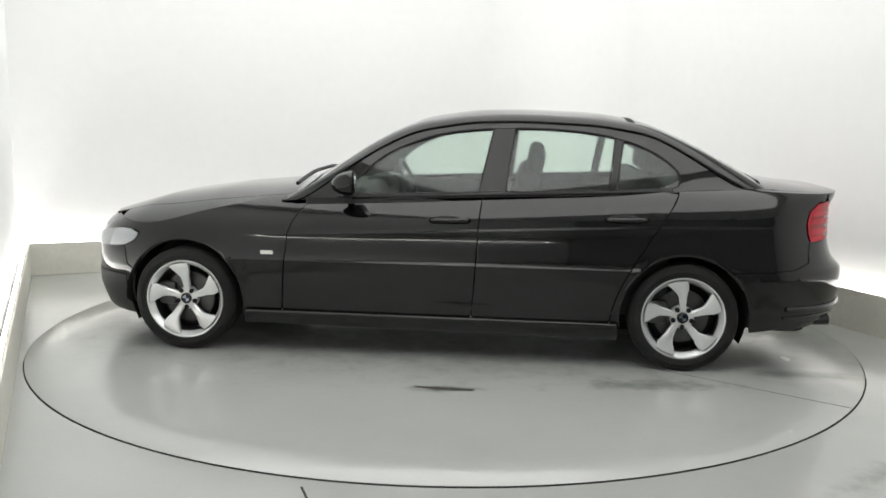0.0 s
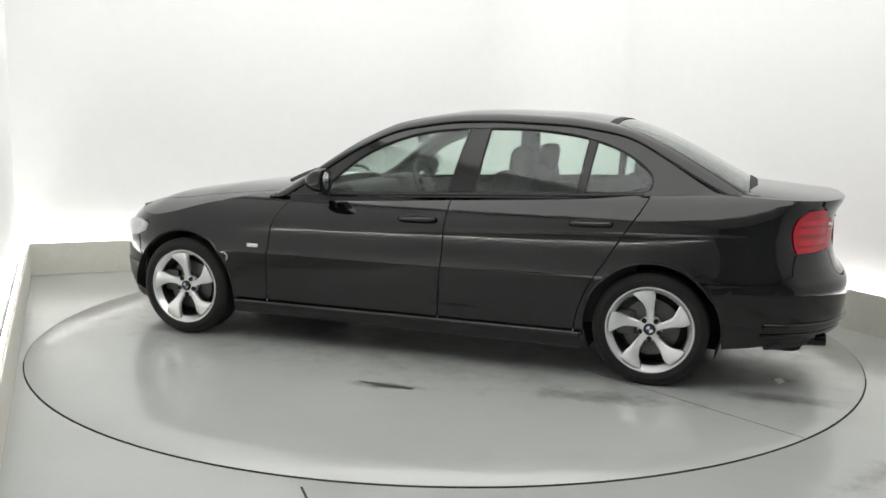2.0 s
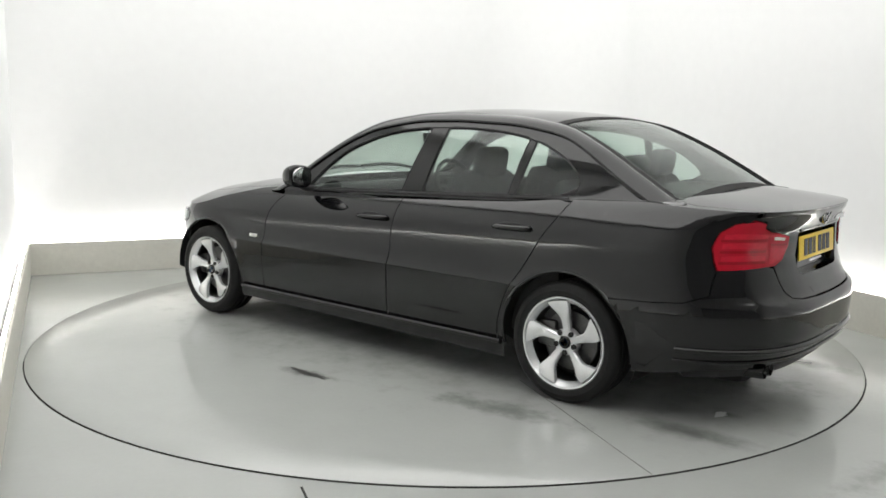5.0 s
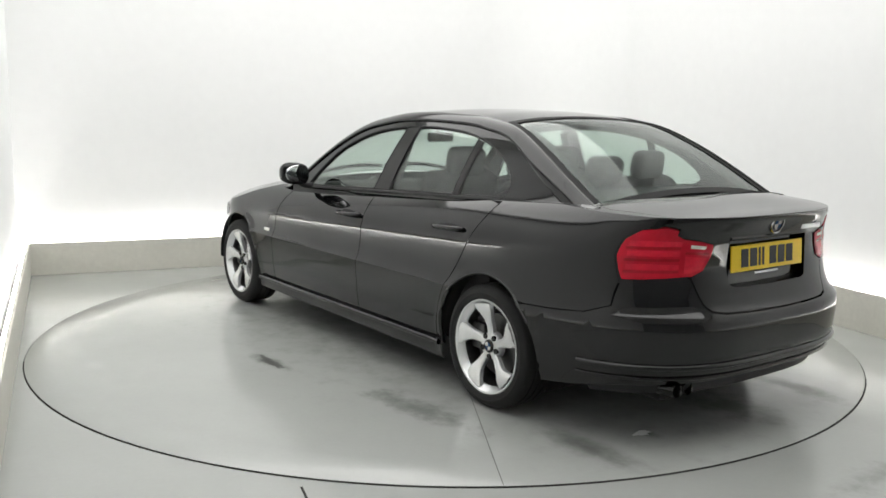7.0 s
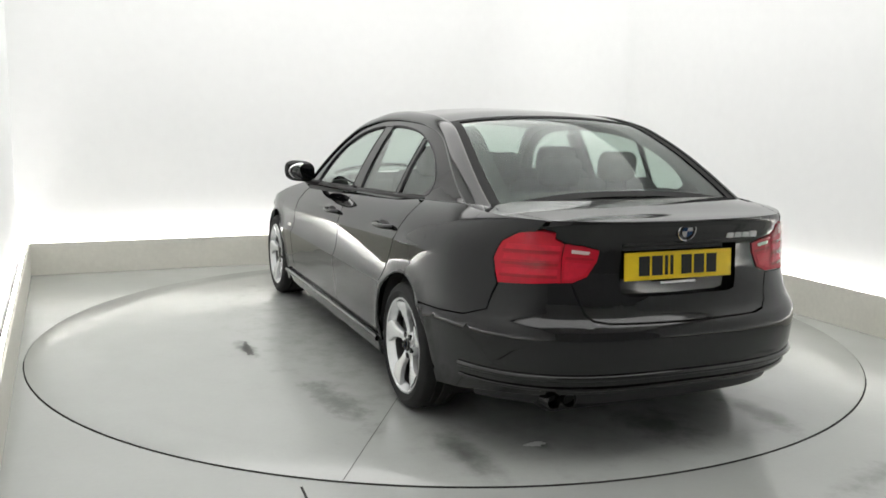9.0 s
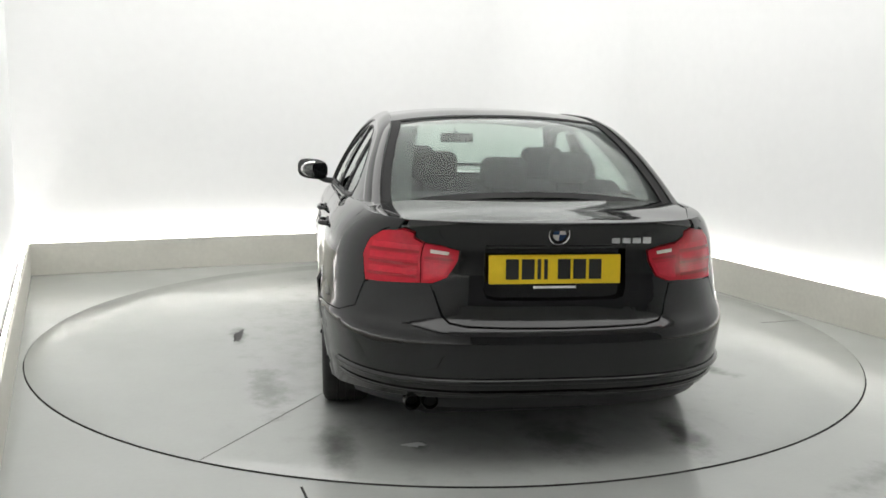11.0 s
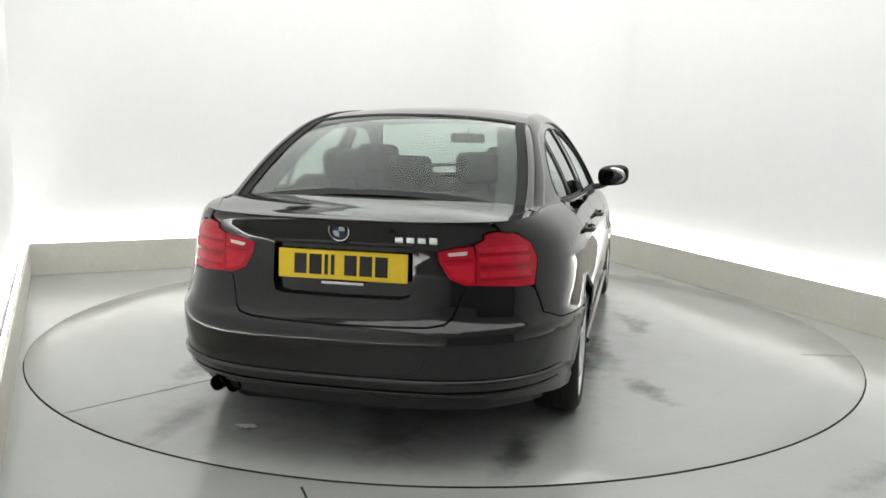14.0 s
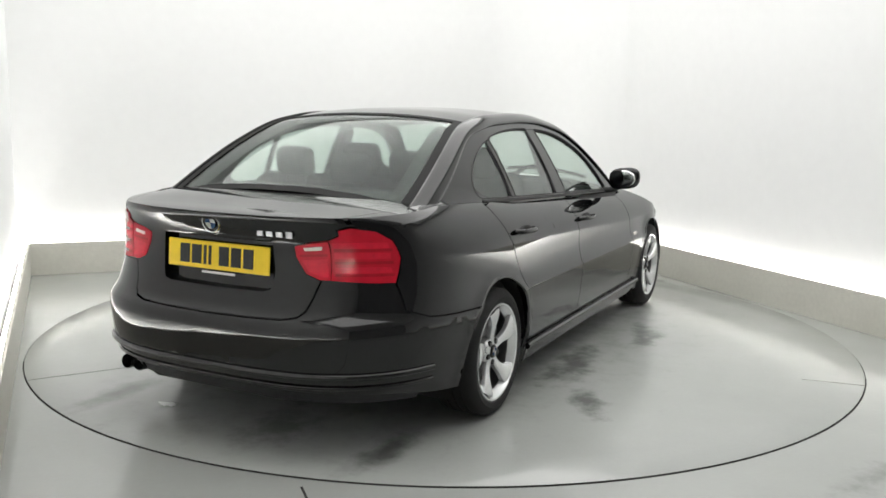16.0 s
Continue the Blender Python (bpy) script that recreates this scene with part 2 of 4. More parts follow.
    floor_mat = floor_material("sealed_grey_floor", [(1.45, -2.45, 0.5, 0.16, 60, 0.45, 2.0), (0.75, -2.75, 0.6, 0.12, 10, 0.3, 2.0), (2.3, 0.9, 0.5, 0.12, 100, 0.3, 2.0)])
    # corners of the rectangle that the ray fan cuts off
    base = len(verts)
    for x, y in corners:
        verts.append((x, y, 0))
    for ci, (x, y) in enumerate(corners):
        a = math.atan2(y, x) % (2 * math.pi)
        i = int(a / (2 * math.pi) * n) % n
        faces.append((n + i, base + ci, n + (i + 1) % n))
    fl = flat("floor", verts, faces, floor_mat)
    fl.matrix_basis = Matrix.Translation((0, 0, FLOOR_Z)) @ ROOM
    tagged(fl, "pale grey sealed floor, slightly wet and smeared", kind="structure")
    pit = part("floor_pit", lathe([(0.0, -0.05), (DISC + 0.03, -0.05), (DISC + 0.03, -0.014)], 120, "z"), GROOVE)
    tagged(pit, "dark gap around the turntable", kind="structure")
    # saw cut in the floor outside the ring
    cut = part("floor_joint", box((0.009, 0.9, 0.002), (-0.362, -2.89, FLOOR_Z + 0.0012), 0, (0, 0, 19.8)), GROOVE, smooth=False)
    tagged(cut, "thin dark joint in the floor", kind="structure")


def turntable():
    """The disc that carries the car; its own marks turn with it."""
    ob = tagged(new("turntable"), "round pale grey turntable flush with the floor, wet tyre marks and painted car shade", "turntable")
    spots = [(-0.12, 1.28, 0.25, 0.07, 4, 0.5, 2.0), (-1.98, 0.745, 0.42, 0.13, 0, 0.62, 1.1), (-2.03, 0.41, 0.10, 0.06, 10, 0.5, 1.8), (-1.93, -0.22, 0.12, 0.06, 0, 0.45, 1.8), (-1.0, -1.27, 0.30, 0.12, 30, 0.6, 2.0), (0.35, -1.22, 0.35, 0.10, -8, 0.5, 2.0), (-1.2, 1.05, 0.55, 0.14, 8, 0.45, 2.0),
             (-1.98, -0.75, 0.42, 0.12, 0, 0.68, 1.3), (-0.4, -1.0, 0.7, 0.18, 4, 0.6, 2.0), (0.5, -1.15, 0.4, 0.12, 20, 0.5, 2.2), (-1.95, -0.2, 0.4, 0.25, 0, 0.45, 2.0),
             # wide soft ellipse: the car's shade painted into the deck colour
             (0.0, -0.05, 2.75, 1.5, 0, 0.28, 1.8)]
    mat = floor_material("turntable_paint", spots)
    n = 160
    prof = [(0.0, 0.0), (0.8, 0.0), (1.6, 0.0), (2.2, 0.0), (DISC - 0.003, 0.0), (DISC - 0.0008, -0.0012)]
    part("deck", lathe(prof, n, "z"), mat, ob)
    part("rim", lathe([(DISC - 0.0008, -0.0012), (DISC, -0.003), (DISC, -0.045)], n, "z"), GROOVE, ob, "dark edge of the deck")
    # joints between the deck plates
    d = Vector((-2.066, 1.2696)).normalized()
    part("joint", box((1.25, 0.003, 0.0014), (*(d * (DISC - 0.63)), 0.0008), 0, (0, 0, math.degrees(math.atan2(d.y, d.x)))), JOINT, ob, smooth=False)
    part("joint", box((0.30, 0.003, 0.0014), (-0.032, -2.292, 0.0008), 0, (0, 0, 99)), JOINT, ob, smooth=False)
    # ragged worn patch in the paint
    rng = random.Random(4)
    for cx, cy, rx, ry in ((-0.20, 1.285, 0.085, 0.030), (-0.07, 1.275, 0.10, 0.024), (-0.12, 1.30, 0.05, 0.020)):
        bm = bmesh.new()
        bm.faces.new([bm.verts.new((cx + rx * math.cos(a) * k, cy + ry * math.sin(a) * k, 0.0012 + 0.0004 * (cx < -0.1)))
                      for a, k in ((2 * math.pi * i / 40, rng.uniform(0.45, 1.15)) for i in range(40))])
        part("worn_patch", bm, WORN, ob, "dark ragged worn patch", smooth=False)
    # small pale worn patch, drawn as a ragged white disc
    bm = bmesh.new()
    bm.faces.new([bm.verts.new((-2.005 + 0.030 * math.cos(a) * k, 0.43 + 0.050 * math.sin(a) * k, 0.0012))
                  for a, k in ((2 * math.pi * i / 24, rng.uniform(0.6, 1.15)) for i in range(24))])
    part("pale_worn_patch", bm, BADGE_WHITE, ob, "small pale worn patch", smooth=False)
    return ob


# ---- the car: x forward, y to its left, z up, origin midway between the axles on the ground ----
OFF = (0.024, -0.085)
AXLE, HUB_Z, TYRE_R, ARCH_R = 1.38, 0.291, 0.292, 0.345
XR, XF, LR, LF, NR, NF, WREF = -2.34, 2.165, 0.87, 0.90, 3.15, 2.4, 0.9


def table(x, xs, ys):
    return float(np.interp(x, xs, ys))


def smooth(a, b, x):
    t = min(1.0, max(0.0, (x - a) / (b - a)))
    return t * t * (3 - 2 * t)


def eased(xs, ys, reach, step=0.004):
    """A table with its corners rounded over +-reach."""
    g = np.arange(xs[0] - 2 * reach, xs[-1] + 2 * reach, step)
    n = max(1, int(reach / step))
    k = np.hanning(2 * n + 3)
    k /= k.sum()
    pad = len(k) // 2
    v = np.interp(np.concatenate([g[0] - step * np.arange(pad, 0, -1), g, g[-1] + step * np.arange(1, pad + 1)]), xs, ys)
    v = np.convolve(v, k, "valid")
    return lambda x: float(np.interp(x, g, v))


def plan_outline():
    """Plan of the body at its widest, from the tail's middle to the nose's middle along the left side."""
    pts = []
    for i in range(81):
        a = math.pi / 2 * i / 80
        pts.append((XR + LR * (1 - math.cos(a) ** (2 / NR)), WREF * math.sin(a) ** (2 / NR)))
    for i in range(1, 60):
        f = i / 60
        pts.append((XR + LR + f * (XF - LF - XR - LR), WREF))
    for i in range(81):
        a = math.pi / 2 * (1 - i / 80)
        pts.append((XF - LF * (1 - math.cos(a) ** (2 / NF)), WREF * math.sin(a) ** (2 / NF)))
    p = np.array(pts)
    s = np.concatenate([[0], np.cumsum(np.hypot(*(p[1:] - p[:-1]).T))])
    return s, p


PLAN_S, PLAN = plan_outline()
Q = PLAN_S[-1]


def qx(x):
    return float(np.interp(x, PLAN[:, 0], PLAN_S))


def qy(y):
    k = 81
    return math.copysign(float(np.interp(abs(y), PLAN[:k, 1], PLAN_S[:k])), y)


def level(z, x):
    """Height taken along the rising crease of the flank."""
    return z - SLOPE(x) * smooth(0.52, 0.70, z)


def unlevel(zz, x):
    lo, hi = zz - 0.25, zz + 0.25
    for _ in range(22):
        z = (lo + hi) / 2
        if level(z, x) < zz:
            lo = z
        else:
            hi = z
    return (lo + hi) / 2


def plan_x(q):
    return float(np.interp(abs(q), PLAN_S, PLAN[:, 0]))


CREASES = (0.52, 0.534, 0.538, 0.5405, 0.5435, 0.548, 0.554, 0.562, 0.573, 0.587, 0.605, 0.755, 0.764, 0.7685, 0.772, 0.7755, 0.780, 0.786, 0.795)
FLANK = eased([0.10, 0.14, 0.18, 0.245, 0.35, 0.46, 0.535, 0.58, 0.66, 0.75, 0.80, 0.84, 0.88, 0.92, 0.95, 0.98, 1.02],
              [0.765, 0.80, 0.822, 0.832, 0.853, 0.865, 0.870, 0.871, 0.872, 0.872, 0.872, 0.862, 0.842, 0.813, 0.782, 0.735, 0.65], 0.022, 0.002)
SLOPE = eased([-2.0, -1.2, 0.87, 1.7], [0.015, 0.0, -0.095, -0.14], 0.2)
TAIL = eased([0.10, 0.15, 0.20, 0.27, 0.30, 0.36, 0.50, 0.545, 0.562, 0.585, 0.64, 0.74, 0.85, 0.90, 0.94, 0.97, 1.0],
             [0.18, 0.14, 0.09, 0.045, 0.03, 0.004, -0.006, 0.000, 0.020, 0.046, 0.072, 0.093, 0.09, 0.072, 0.045, 0.04, 0.07], 0.016, 0.002)
NOSE = eased([0.12, 0.18, 0.3, 0.45, 0.52, 0.60, 0.66, 0.72, 0.8], [-0.10, -0.04, 0.0, 0.0, -0.005, -0.02, -0.05, -0.11, -0.22], 0.03)


def relief(heights, leans, zero):
    """Relief of the door skins: the lean in degrees by height, summed into an offset."""
    g = np.arange(0.40, 0.86, 0.0005)
    off = -np.cumsum(np.tan(np.radians(np.interp(g, heights, leans)))) * 0.0005
    off -= float(np.interp(zero, g, off))
    return lambda z: float(np.interp(z, g, off))


LOWER_LINE = relief([0.40, 0.50, 0.539, 0.5425, 0.552, 0.566, 0.585, 0.61, 0.66, 0.70], [0, -1, -2, 32, 26, 18, 13, 9, 5, 2], 0.60)
UPPER_LINE = relief([0.66, 0.70, 0.74, 0.767, 0.7725, 0.778, 0.788, 0.80], [0, 0, -2, -6, 26, 23, 9, 0], 0.81)


def width(z, x):
    """Half width of the body: a soft section, hollow between two creases."""
    zz = level(z, x)
    low = smooth(-2.3, -1.55, x) * smooth(1.75, 1.3, x)
    high = smooth(-2.2, -1.55, x) * smooth(1.2, 0.85, x)
    waist = 0.022 * smooth(0.60, 0.84, z) * smooth(-1.2, -2.0, x)
    return FLANK(zz) + LOWER_LINE(zz) * low + UPPER_LINE(zz) * high - waist


def tail_shift(z):
    return TAIL(z)


def nose_shift(z):
    return NOSE(z)


def band(q, z):
    """The flank of the body, wrapped round the tail and the nose."""
    s = 1
    if q < 0:
        q, s = -q, -1
    if q > Q:
        q, s = 2 * Q - q, -1
    x = float(np.interp(q, PLAN_S, PLAN[:, 0]))
    y = float(np.interp(q, PLAN_S, PLAN[:, 1]))
    y *= width(z, x) / WREF * (1 - 0.01 * smooth(-1.45, -1.95, x))
    for ax in (-AXLE, AXLE):
        d = math.hypot(x - ax, z - HUB_Z)
        if d < 0.6:
            y += 0.007 * math.exp(-((d - ARCH_R) / 0.034) ** 2) * smooth(0.74, 0.60, z)
    x2 = x + tail_shift(z) * smooth(-1.7, -2.16, x) + nose_shift(z) * smooth(1.5, 2.05, x)
    return Vector((x2, s * y, z))


edge_z = eased([-2.4, -2.2, -2.0, -1.7, -1.3, 0.7, 0.95, 1.3, 1.7, 2.0, 2.16], [0.925, 0.93, 0.945, 0.962, 0.947, 0.872, 0.85, 0.79, 0.70, 0.60, 0.52], 0.08)
crown_z = eased([-2.35, -2.25, -2.1, -1.85, -1.6, -1.3, 0.7, 0.95, 1.3, 1.7, 2.0, 2.16], [0.026, 0.036, 0.040, 0.052, 0.058, 0.07, 0.07, 0.07, 0.10, 0.13, 0.14, 0.13], 0.05)


def top(x, y):
    """Bonnet and boot lid."""
    return Vector((x, y, edge_z(x) + crown_z(x) * (1 - min(1.2, abs(y) / 0.80) ** 3.2)))


def top_edge(q):
    lo, hi = 0.45, 1.05
    for _ in range(16):
        z = (lo + hi) / 2
        p = band(q, z)
        if top(p.x, p.y).z > z:
            lo = z
        else:
            hi = z
    return (lo + hi) / 2


ROOF_X = [-1.95, -1.86, -1.65, -1.44, -1.19, -0.91, -0.5, -0.21, 0.11, 0.32, 0.5, 0.69, 0.86, 1.0]
ROOF_Z = [0.962, 1.005, 1.122, 1.232, 1.335, 1.376, 1.388, 1.380, 1.332, 1.240, 1.130, 1.005, 0.925, 0.88]


roof_line = eased(ROOF_X, ROOF_Z, 0.16)


def roof(x, y):
    return Vector((x, y, roof_line(x) - 0.050 * (abs(y) / 0.6) ** 2.4))


CABIN = eased([-1.95, -1.7, -1.45, -1.0, 0.2, 0.7, 1.0], [0.665, 0.70, 0.735, 0.772, 0.79, 0.782, 0.74], 0.15)


def cabin_side(x, z):
    base = CABIN(x)
    d = z - edge_z(x)
    return Vector((x, base - 0.36 * d - 0.42 * max(0, d) ** 2, z))


def corner(x):
    """Where side and roof would meet."""
    z = roof_line(x) - 0.05
    for _ in range(6):
        y = cabin_side(x, z).y
        z = roof(x, y).z
    return y, z


def on_side(p, s=1):
    v = cabin_side(p[0], p[1])
    return Vector((v.x, v.y * s, v.z))


def smooth_loop(points, per=6):
    """A closed or open curve through points (Catmull-Rom), open."""
    pts = [Vector(p) for p in points]
    out = []
    for i in range(len(pts) - 1):
        a, b, c, d = pts[max(i - 1, 0)], pts[i], pts[i + 1], pts[min(i + 2, len(pts) - 1)]
        for k in range(per):
            t = k / per
            out.append(0.5 * ((2 * b) + (c - a) * t + (2 * a - 5 * b + 4 * c - d) * t * t + (3 * b - a - 3 * c + d) * t ** 3))
    out.append(pts[-1])
    return [tuple(p) for p in out]


def skin(name, loops, fn, mat, parent, step=0.04, thick=0.006, label="", lift=0.0, shadow=True, knots=()):
    """A shell over the plane area inside the first loop and outside the others, laid on the surface fn."""
    bm = bmesh.new()
    for loop in loops:
        clean = [loop[0]]
        for p in loop[1:]:
            if math.hypot(p[0] - clean[-1][0], p[1] - clean[-1][1]) > 1e-4:
                clean.append(p)
        if math.hypot(clean[0][0] - clean[-1][0], clean[0][1] - clean[-1][1]) < 1e-4:
            clean.pop()
        vs = [bm.verts.new((p[0], p[1], 0)) for p in clean]
        for i in range(len(vs)):
            bm.edges.new((vs[i], vs[(i + 1) % len(vs)]))
    bmesh.ops.triangle_fill(bm, use_beauty=True, use_dissolve=False, edges=bm.edges[:], normal=(0, 0, 1))
    lo = [min(p[k] for p in loops[0]) for k in (0, 1)]
    hi = [max(p[k] for p in loops[0]) for k in (0, 1)]
    for k in (0, 1):
        cuts = [math.ceil(lo[k] / step) * step + 0.0013 + i * step for i in range(int((hi[k] - lo[k]) / step) + 1)]
        if k:
            cuts = [v for v in cuts if all(abs(v - w) > 0.012 for w in knots)] + list(knots)
        for c in cuts:
            co, no = [0, 0, 0], [0, 0, 0]
            co[k], no[k] = c, 1
            bmesh.ops.bisect_plane(bm, geom=bm.verts[:] + bm.edges[:] + bm.faces[:], dist=1e-5, plane_co=co, plane_no=no)
    bmesh.ops.dissolve_degenerate(bm, dist=1e-4, edges=bm.edges[:])
    bm.verts.index_update()
    e = 0.0025
    pts, nos = [], []
    for v in bm.verts:
        u, w = v.co.x, v.co.y
        p = fn(u, w)
        n = (fn(u + e, w) - fn(u - e, w)).cross(fn(u, w + e) - fn(u, w - e))
        n.normalize()
        # outwards: away from the inside of the car
        out = p - Vector((max(-1.2, min(1.2, p.x)), 0, 0.6))
        if n.dot(out) < 0:
            n = -n
        pts.append(p + n * lift)
        nos.append(n)
    count = len(pts)
    verts = pts + [p - n * thick for p, n in zip(pts, nos)]
    normals = nos + [-n for n in nos]
    faces = []
    for f in bm.faces:
        ids = [v.index for v in f.verts]
        turn, lean = Vector(), Vector()
        for k, i in enumerate(ids):
            turn += (pts[i] - pts[ids[0]]).cross(pts[ids[(k + 1) % len(ids)]] - pts[ids[0]])
            lean += nos[i]
        if turn.dot(lean) < 0:
            ids.reverse()
        faces.append(ids)
        faces.append([i + count for i in reversed(ids)])
    for ed in bm.edges:
        if len(ed.link_faces) == 1:
            a, b = (v.index for v in ed.verts)
            faces.append((a, b, b + count, a + count))
    bm.free()
    ob = flat(name, verts, faces, mat, parent, label, smooth=True)
    ob.data.normals_split_custom_set_from_vertices([tuple(n) for n in normals])
    if not shadow:
        ob.visible_shadow = False
    return ob


def mirrored(fn):
    return lambda u, w: Vector((1, -1, 1)) * fn(u, w)


def arc(cx, r, a0, a1, n=26):
    return [(cx + r * math.cos(radians(a0 + (a1 - a0) * i / n)), HUB_Z + r * math.sin(radians(a0 + (a1 - a0) * i / n))) for i in range(n + 1)]


def line(a, b, n=8):
    return [(a[0] + (b[0] - a[0]) * i / n, a[1] + (b[1] - a[1]) * i / n) for i in range(n + 1)]


def ring(r, at, radius, segments=24, axis="y", start=0, end=360):
    """A bent round bar: part of a torus."""
    pts = []
    for k in range(segments + 1):
        a = radians(start + (end - start) * k / segments)
        c, s = r * math.cos(a), r * math.sin(a)
        pts.append((at[0] + c, at[1], at[2] + s) if axis == "y" else (at[0], at[1] + c, at[2] + s))
    return tube(pts, radius, 8)


def xz(loop):
    """Side view outline (x, z) to the wrapped surface."""
    return [(qx(x), z) for x, z in loop]


GAP = 0.004


def flank(car, s):
    """Wing, doors, rear quarter and sill of one side."""
    fn = band if s > 0 else (lambda q, z: Vector((1, -1, 1)) * band(q, z))

    def put(name, loop, mat=PAINT, label="", **more):
        level_loop = [(q, level(z, plan_x(q))) for q, z in xz(loop)]
        return skin(name, [level_loop], lambda q, zz: fn(q, unlevel(zz, plan_x(q))), mat, car, label=label, knots=CREASES, **more)

    def belt(x0, x1, n=14):
        return [(x0 + (x1 - x0) * i / n, top_edge(qx(x0 + (x1 - x0) * i / n))) for i in range(n + 1)]

    seam1 = smooth_loop([(0.82, 0.245), (0.80, 0.53), (0.785, 0.69), (0.735, 0.79), (0.66, 0.874)])
    seam2 = smooth_loop([(-0.24, 0.245), (-0.255, 0.45), (-0.262, 0.56), (-0.27, 0.75), (-0.285, 0.905)])
    seam3 = smooth_loop([(-0.99, 0.245), (-1.01, 0.36), (-1.065, 0.50), (-1.15, 0.64), (-1.235, 0.78), (-1.30, 0.88), (-1.335, 0.946)])
    shift = lambda seam, d: [(x + d, z) for x, z in seam]
    # front wing
    put("front_wing", shift(seam1, GAP) + belt(0.67, 1.66)[1:] + [(1.70, 0.675), (1.665, 0.655), (1.70, 0.60), (1.765, 0.575), (1.755, 0.47)]
        + arc(AXLE, ARCH_R, 25, 196)[:-1] + [(AXLE - ARCH_R, 0.245)] + line((AXLE - ARCH_R, 0.246), (0.826, 0.246)))
    front = put("front_door", shift(seam2, GAP) + belt(-0.281, 0.655)[1:] + [(x - GAP, z) for x, z in reversed(seam1)] + line((0.815, 0.246), (-0.235, 0.246)))
    rear = put("rear_door", shift(seam3, GAP) + belt(-1.331, -0.29)[1:] + [(x - GAP, z) for x, z in reversed(seam2)] + line((-0.245, 0.246), (-0.985, 0.246)))
    # rear quarter, down to the bumper joint and round the lamp
    put("rear_quarter", [(x - GAP, z) for x, z in reversed(seam3)] + line((-0.995, 0.246), (-AXLE + ARCH_R, 0.246), 2) + arc(-AXLE, ARCH_R, -8, 130)[1:]
        + [(-1.66, 0.552), (-1.80, 0.556), (-1.96, 0.566), (-2.085, 0.60), (-2.126, 0.70), (-2.116, 0.745), (-2.104, 0.80), (-2.120, 0.87), (-2.155, 0.911), (-2.175, 0.922), (-2.195, 0.905), (-2.203, 0.908)] + belt(-2.205, -1.34))
    put("sill", line((AXLE - ARCH_R, 0.240), (-AXLE + ARCH_R, 0.240), 60) + [(-AXLE + ARCH_R, 0.165)] + line((-AXLE + ARCH_R, 0.160), (AXLE - ARCH_R, 0.175), 60), step=0.06, lift=0.012)
    pts = [fn(qx(x), 0.236) + Vector((0, s * 0.013, 0)) for x in np.linspace(AXLE - ARCH_R - 0.01, -AXLE + ARCH_R + 0.01, 40)]
    part("sill_edge", tube(pts, 0.014, 14), PAINT, car)
    # rolled arch lips
    for ax, a0, a1 in ((AXLE, -8, 192), (-AXLE, -10, 150)):
        bm = bmesh.new()
        pts = []
        for x, z in arc(ax, ARCH_R, a0, a1, 40):
            p = fn(qx(x), z)
            pts.append((p.x, p.y - s * 0.006, p.z))
        part("arch_lip", tube(pts, 0.009, 8, bm), PAINT, car)
    # door handles: cup, grip and lock plate
    for door, x, z in ((front, -0.115, 0.782), (rear, -1.06, 0.812)):
        p = fn(qx(x), z)
        h = part("handle", tube(smooth_loop([(x + 0.105, p.y - s * 0.004, z - 0.005), (x + 0.085, p.y + s * 0.026, z), (x, p.y + s * 0.036, z + 0.002), (x - 0.085, p.y + s * 0.03, z + 0.004), (x - 0.105, p.y - s * 0.002, z + 0.003)], 4), 0.0125, 10), PAINT, door, "black door handle")
        bm = bmesh.new()
        bmesh.ops.create_uvsphere(bm, u_segments=24, v_segments=12, radius=1)
        bmesh.ops.transform(bm, matrix=Matrix.Translation((x + 0.01, p.y - s * 0.004, z)) @ Matrix.Diagonal((0.085, 0.006, 0.024, 1)), verts=bm.verts)
        part("handle_cup", bm, PLASTIC, door, "dark recess behind the handle")
    # clear side repeater on the wing
    p = fn(qx(0.90), 0.575)
    part("side_repeater", box((0.072, 0.012, 0.022), (0.90, p.y, 0.575), 0.005), AMBER, car, "pale side indicator")
    # windows
    outline = smooth_loop([(0.50, 0.902), (0.37, 1.035), (0.24, 1.135), (0.05, 1.215), (-0.12, 1.255), (-0.34, 1.277)], 5)
    rise = smooth_loop([(-0.34, 1.277), (-0.60, 1.280), (-0.86, 1.262), (-1.06, 1.222), (-1.22, 1.155), (-1.32, 1.08), (-1.345, 1.03), (-1.335, 0.985)], 5)
    sill_line = line((-1.30, 0.972), (0.46, 0.900), 20)
    dlo = outline + rise[1:] + sill_line
    side = (lambda x, z: on_side((x, z), s))
    front_glass = [p for p in outline if p[0] > -0.33] + line((-0.332, 1.270), (-0.262, 0.934), 6) + [p for p in sill_line if p[0] > -0.24]
    b_pillar = line((-0.337, 1.271), (-0.267, 0.934), 6) + [(-0.335, 0.936)] + line((-0.405, 0.938), (-0.445, 1.274), 6)
    rear_glass = [(-0.45, 1.277)] + [p for p in rise if -0.99 < p[0] < -0.46] + line((-1.0, 1.232), (-0.965, 0.962), 6) + [p for p in sill_line if -0.95 < p[0] < -0.42] + [(-0.41, 0.938)]
    divider = [(-1.005, 1.231), (-1.038, 1.221), (-1.0, 0.963), (-0.97, 0.962)]
    quarter_glass = [(-1.043, 1.222)] + [p for p in rise if p[0] < -1.05] + [p for p in sill_line if p[0] < -1.01] + [(-1.005, 0.962)]
    skin("front_side_window", [front_glass], side, GLASS, car, 0.06, 0.004, "lightly tinted side window", -0.008, shadow=False)
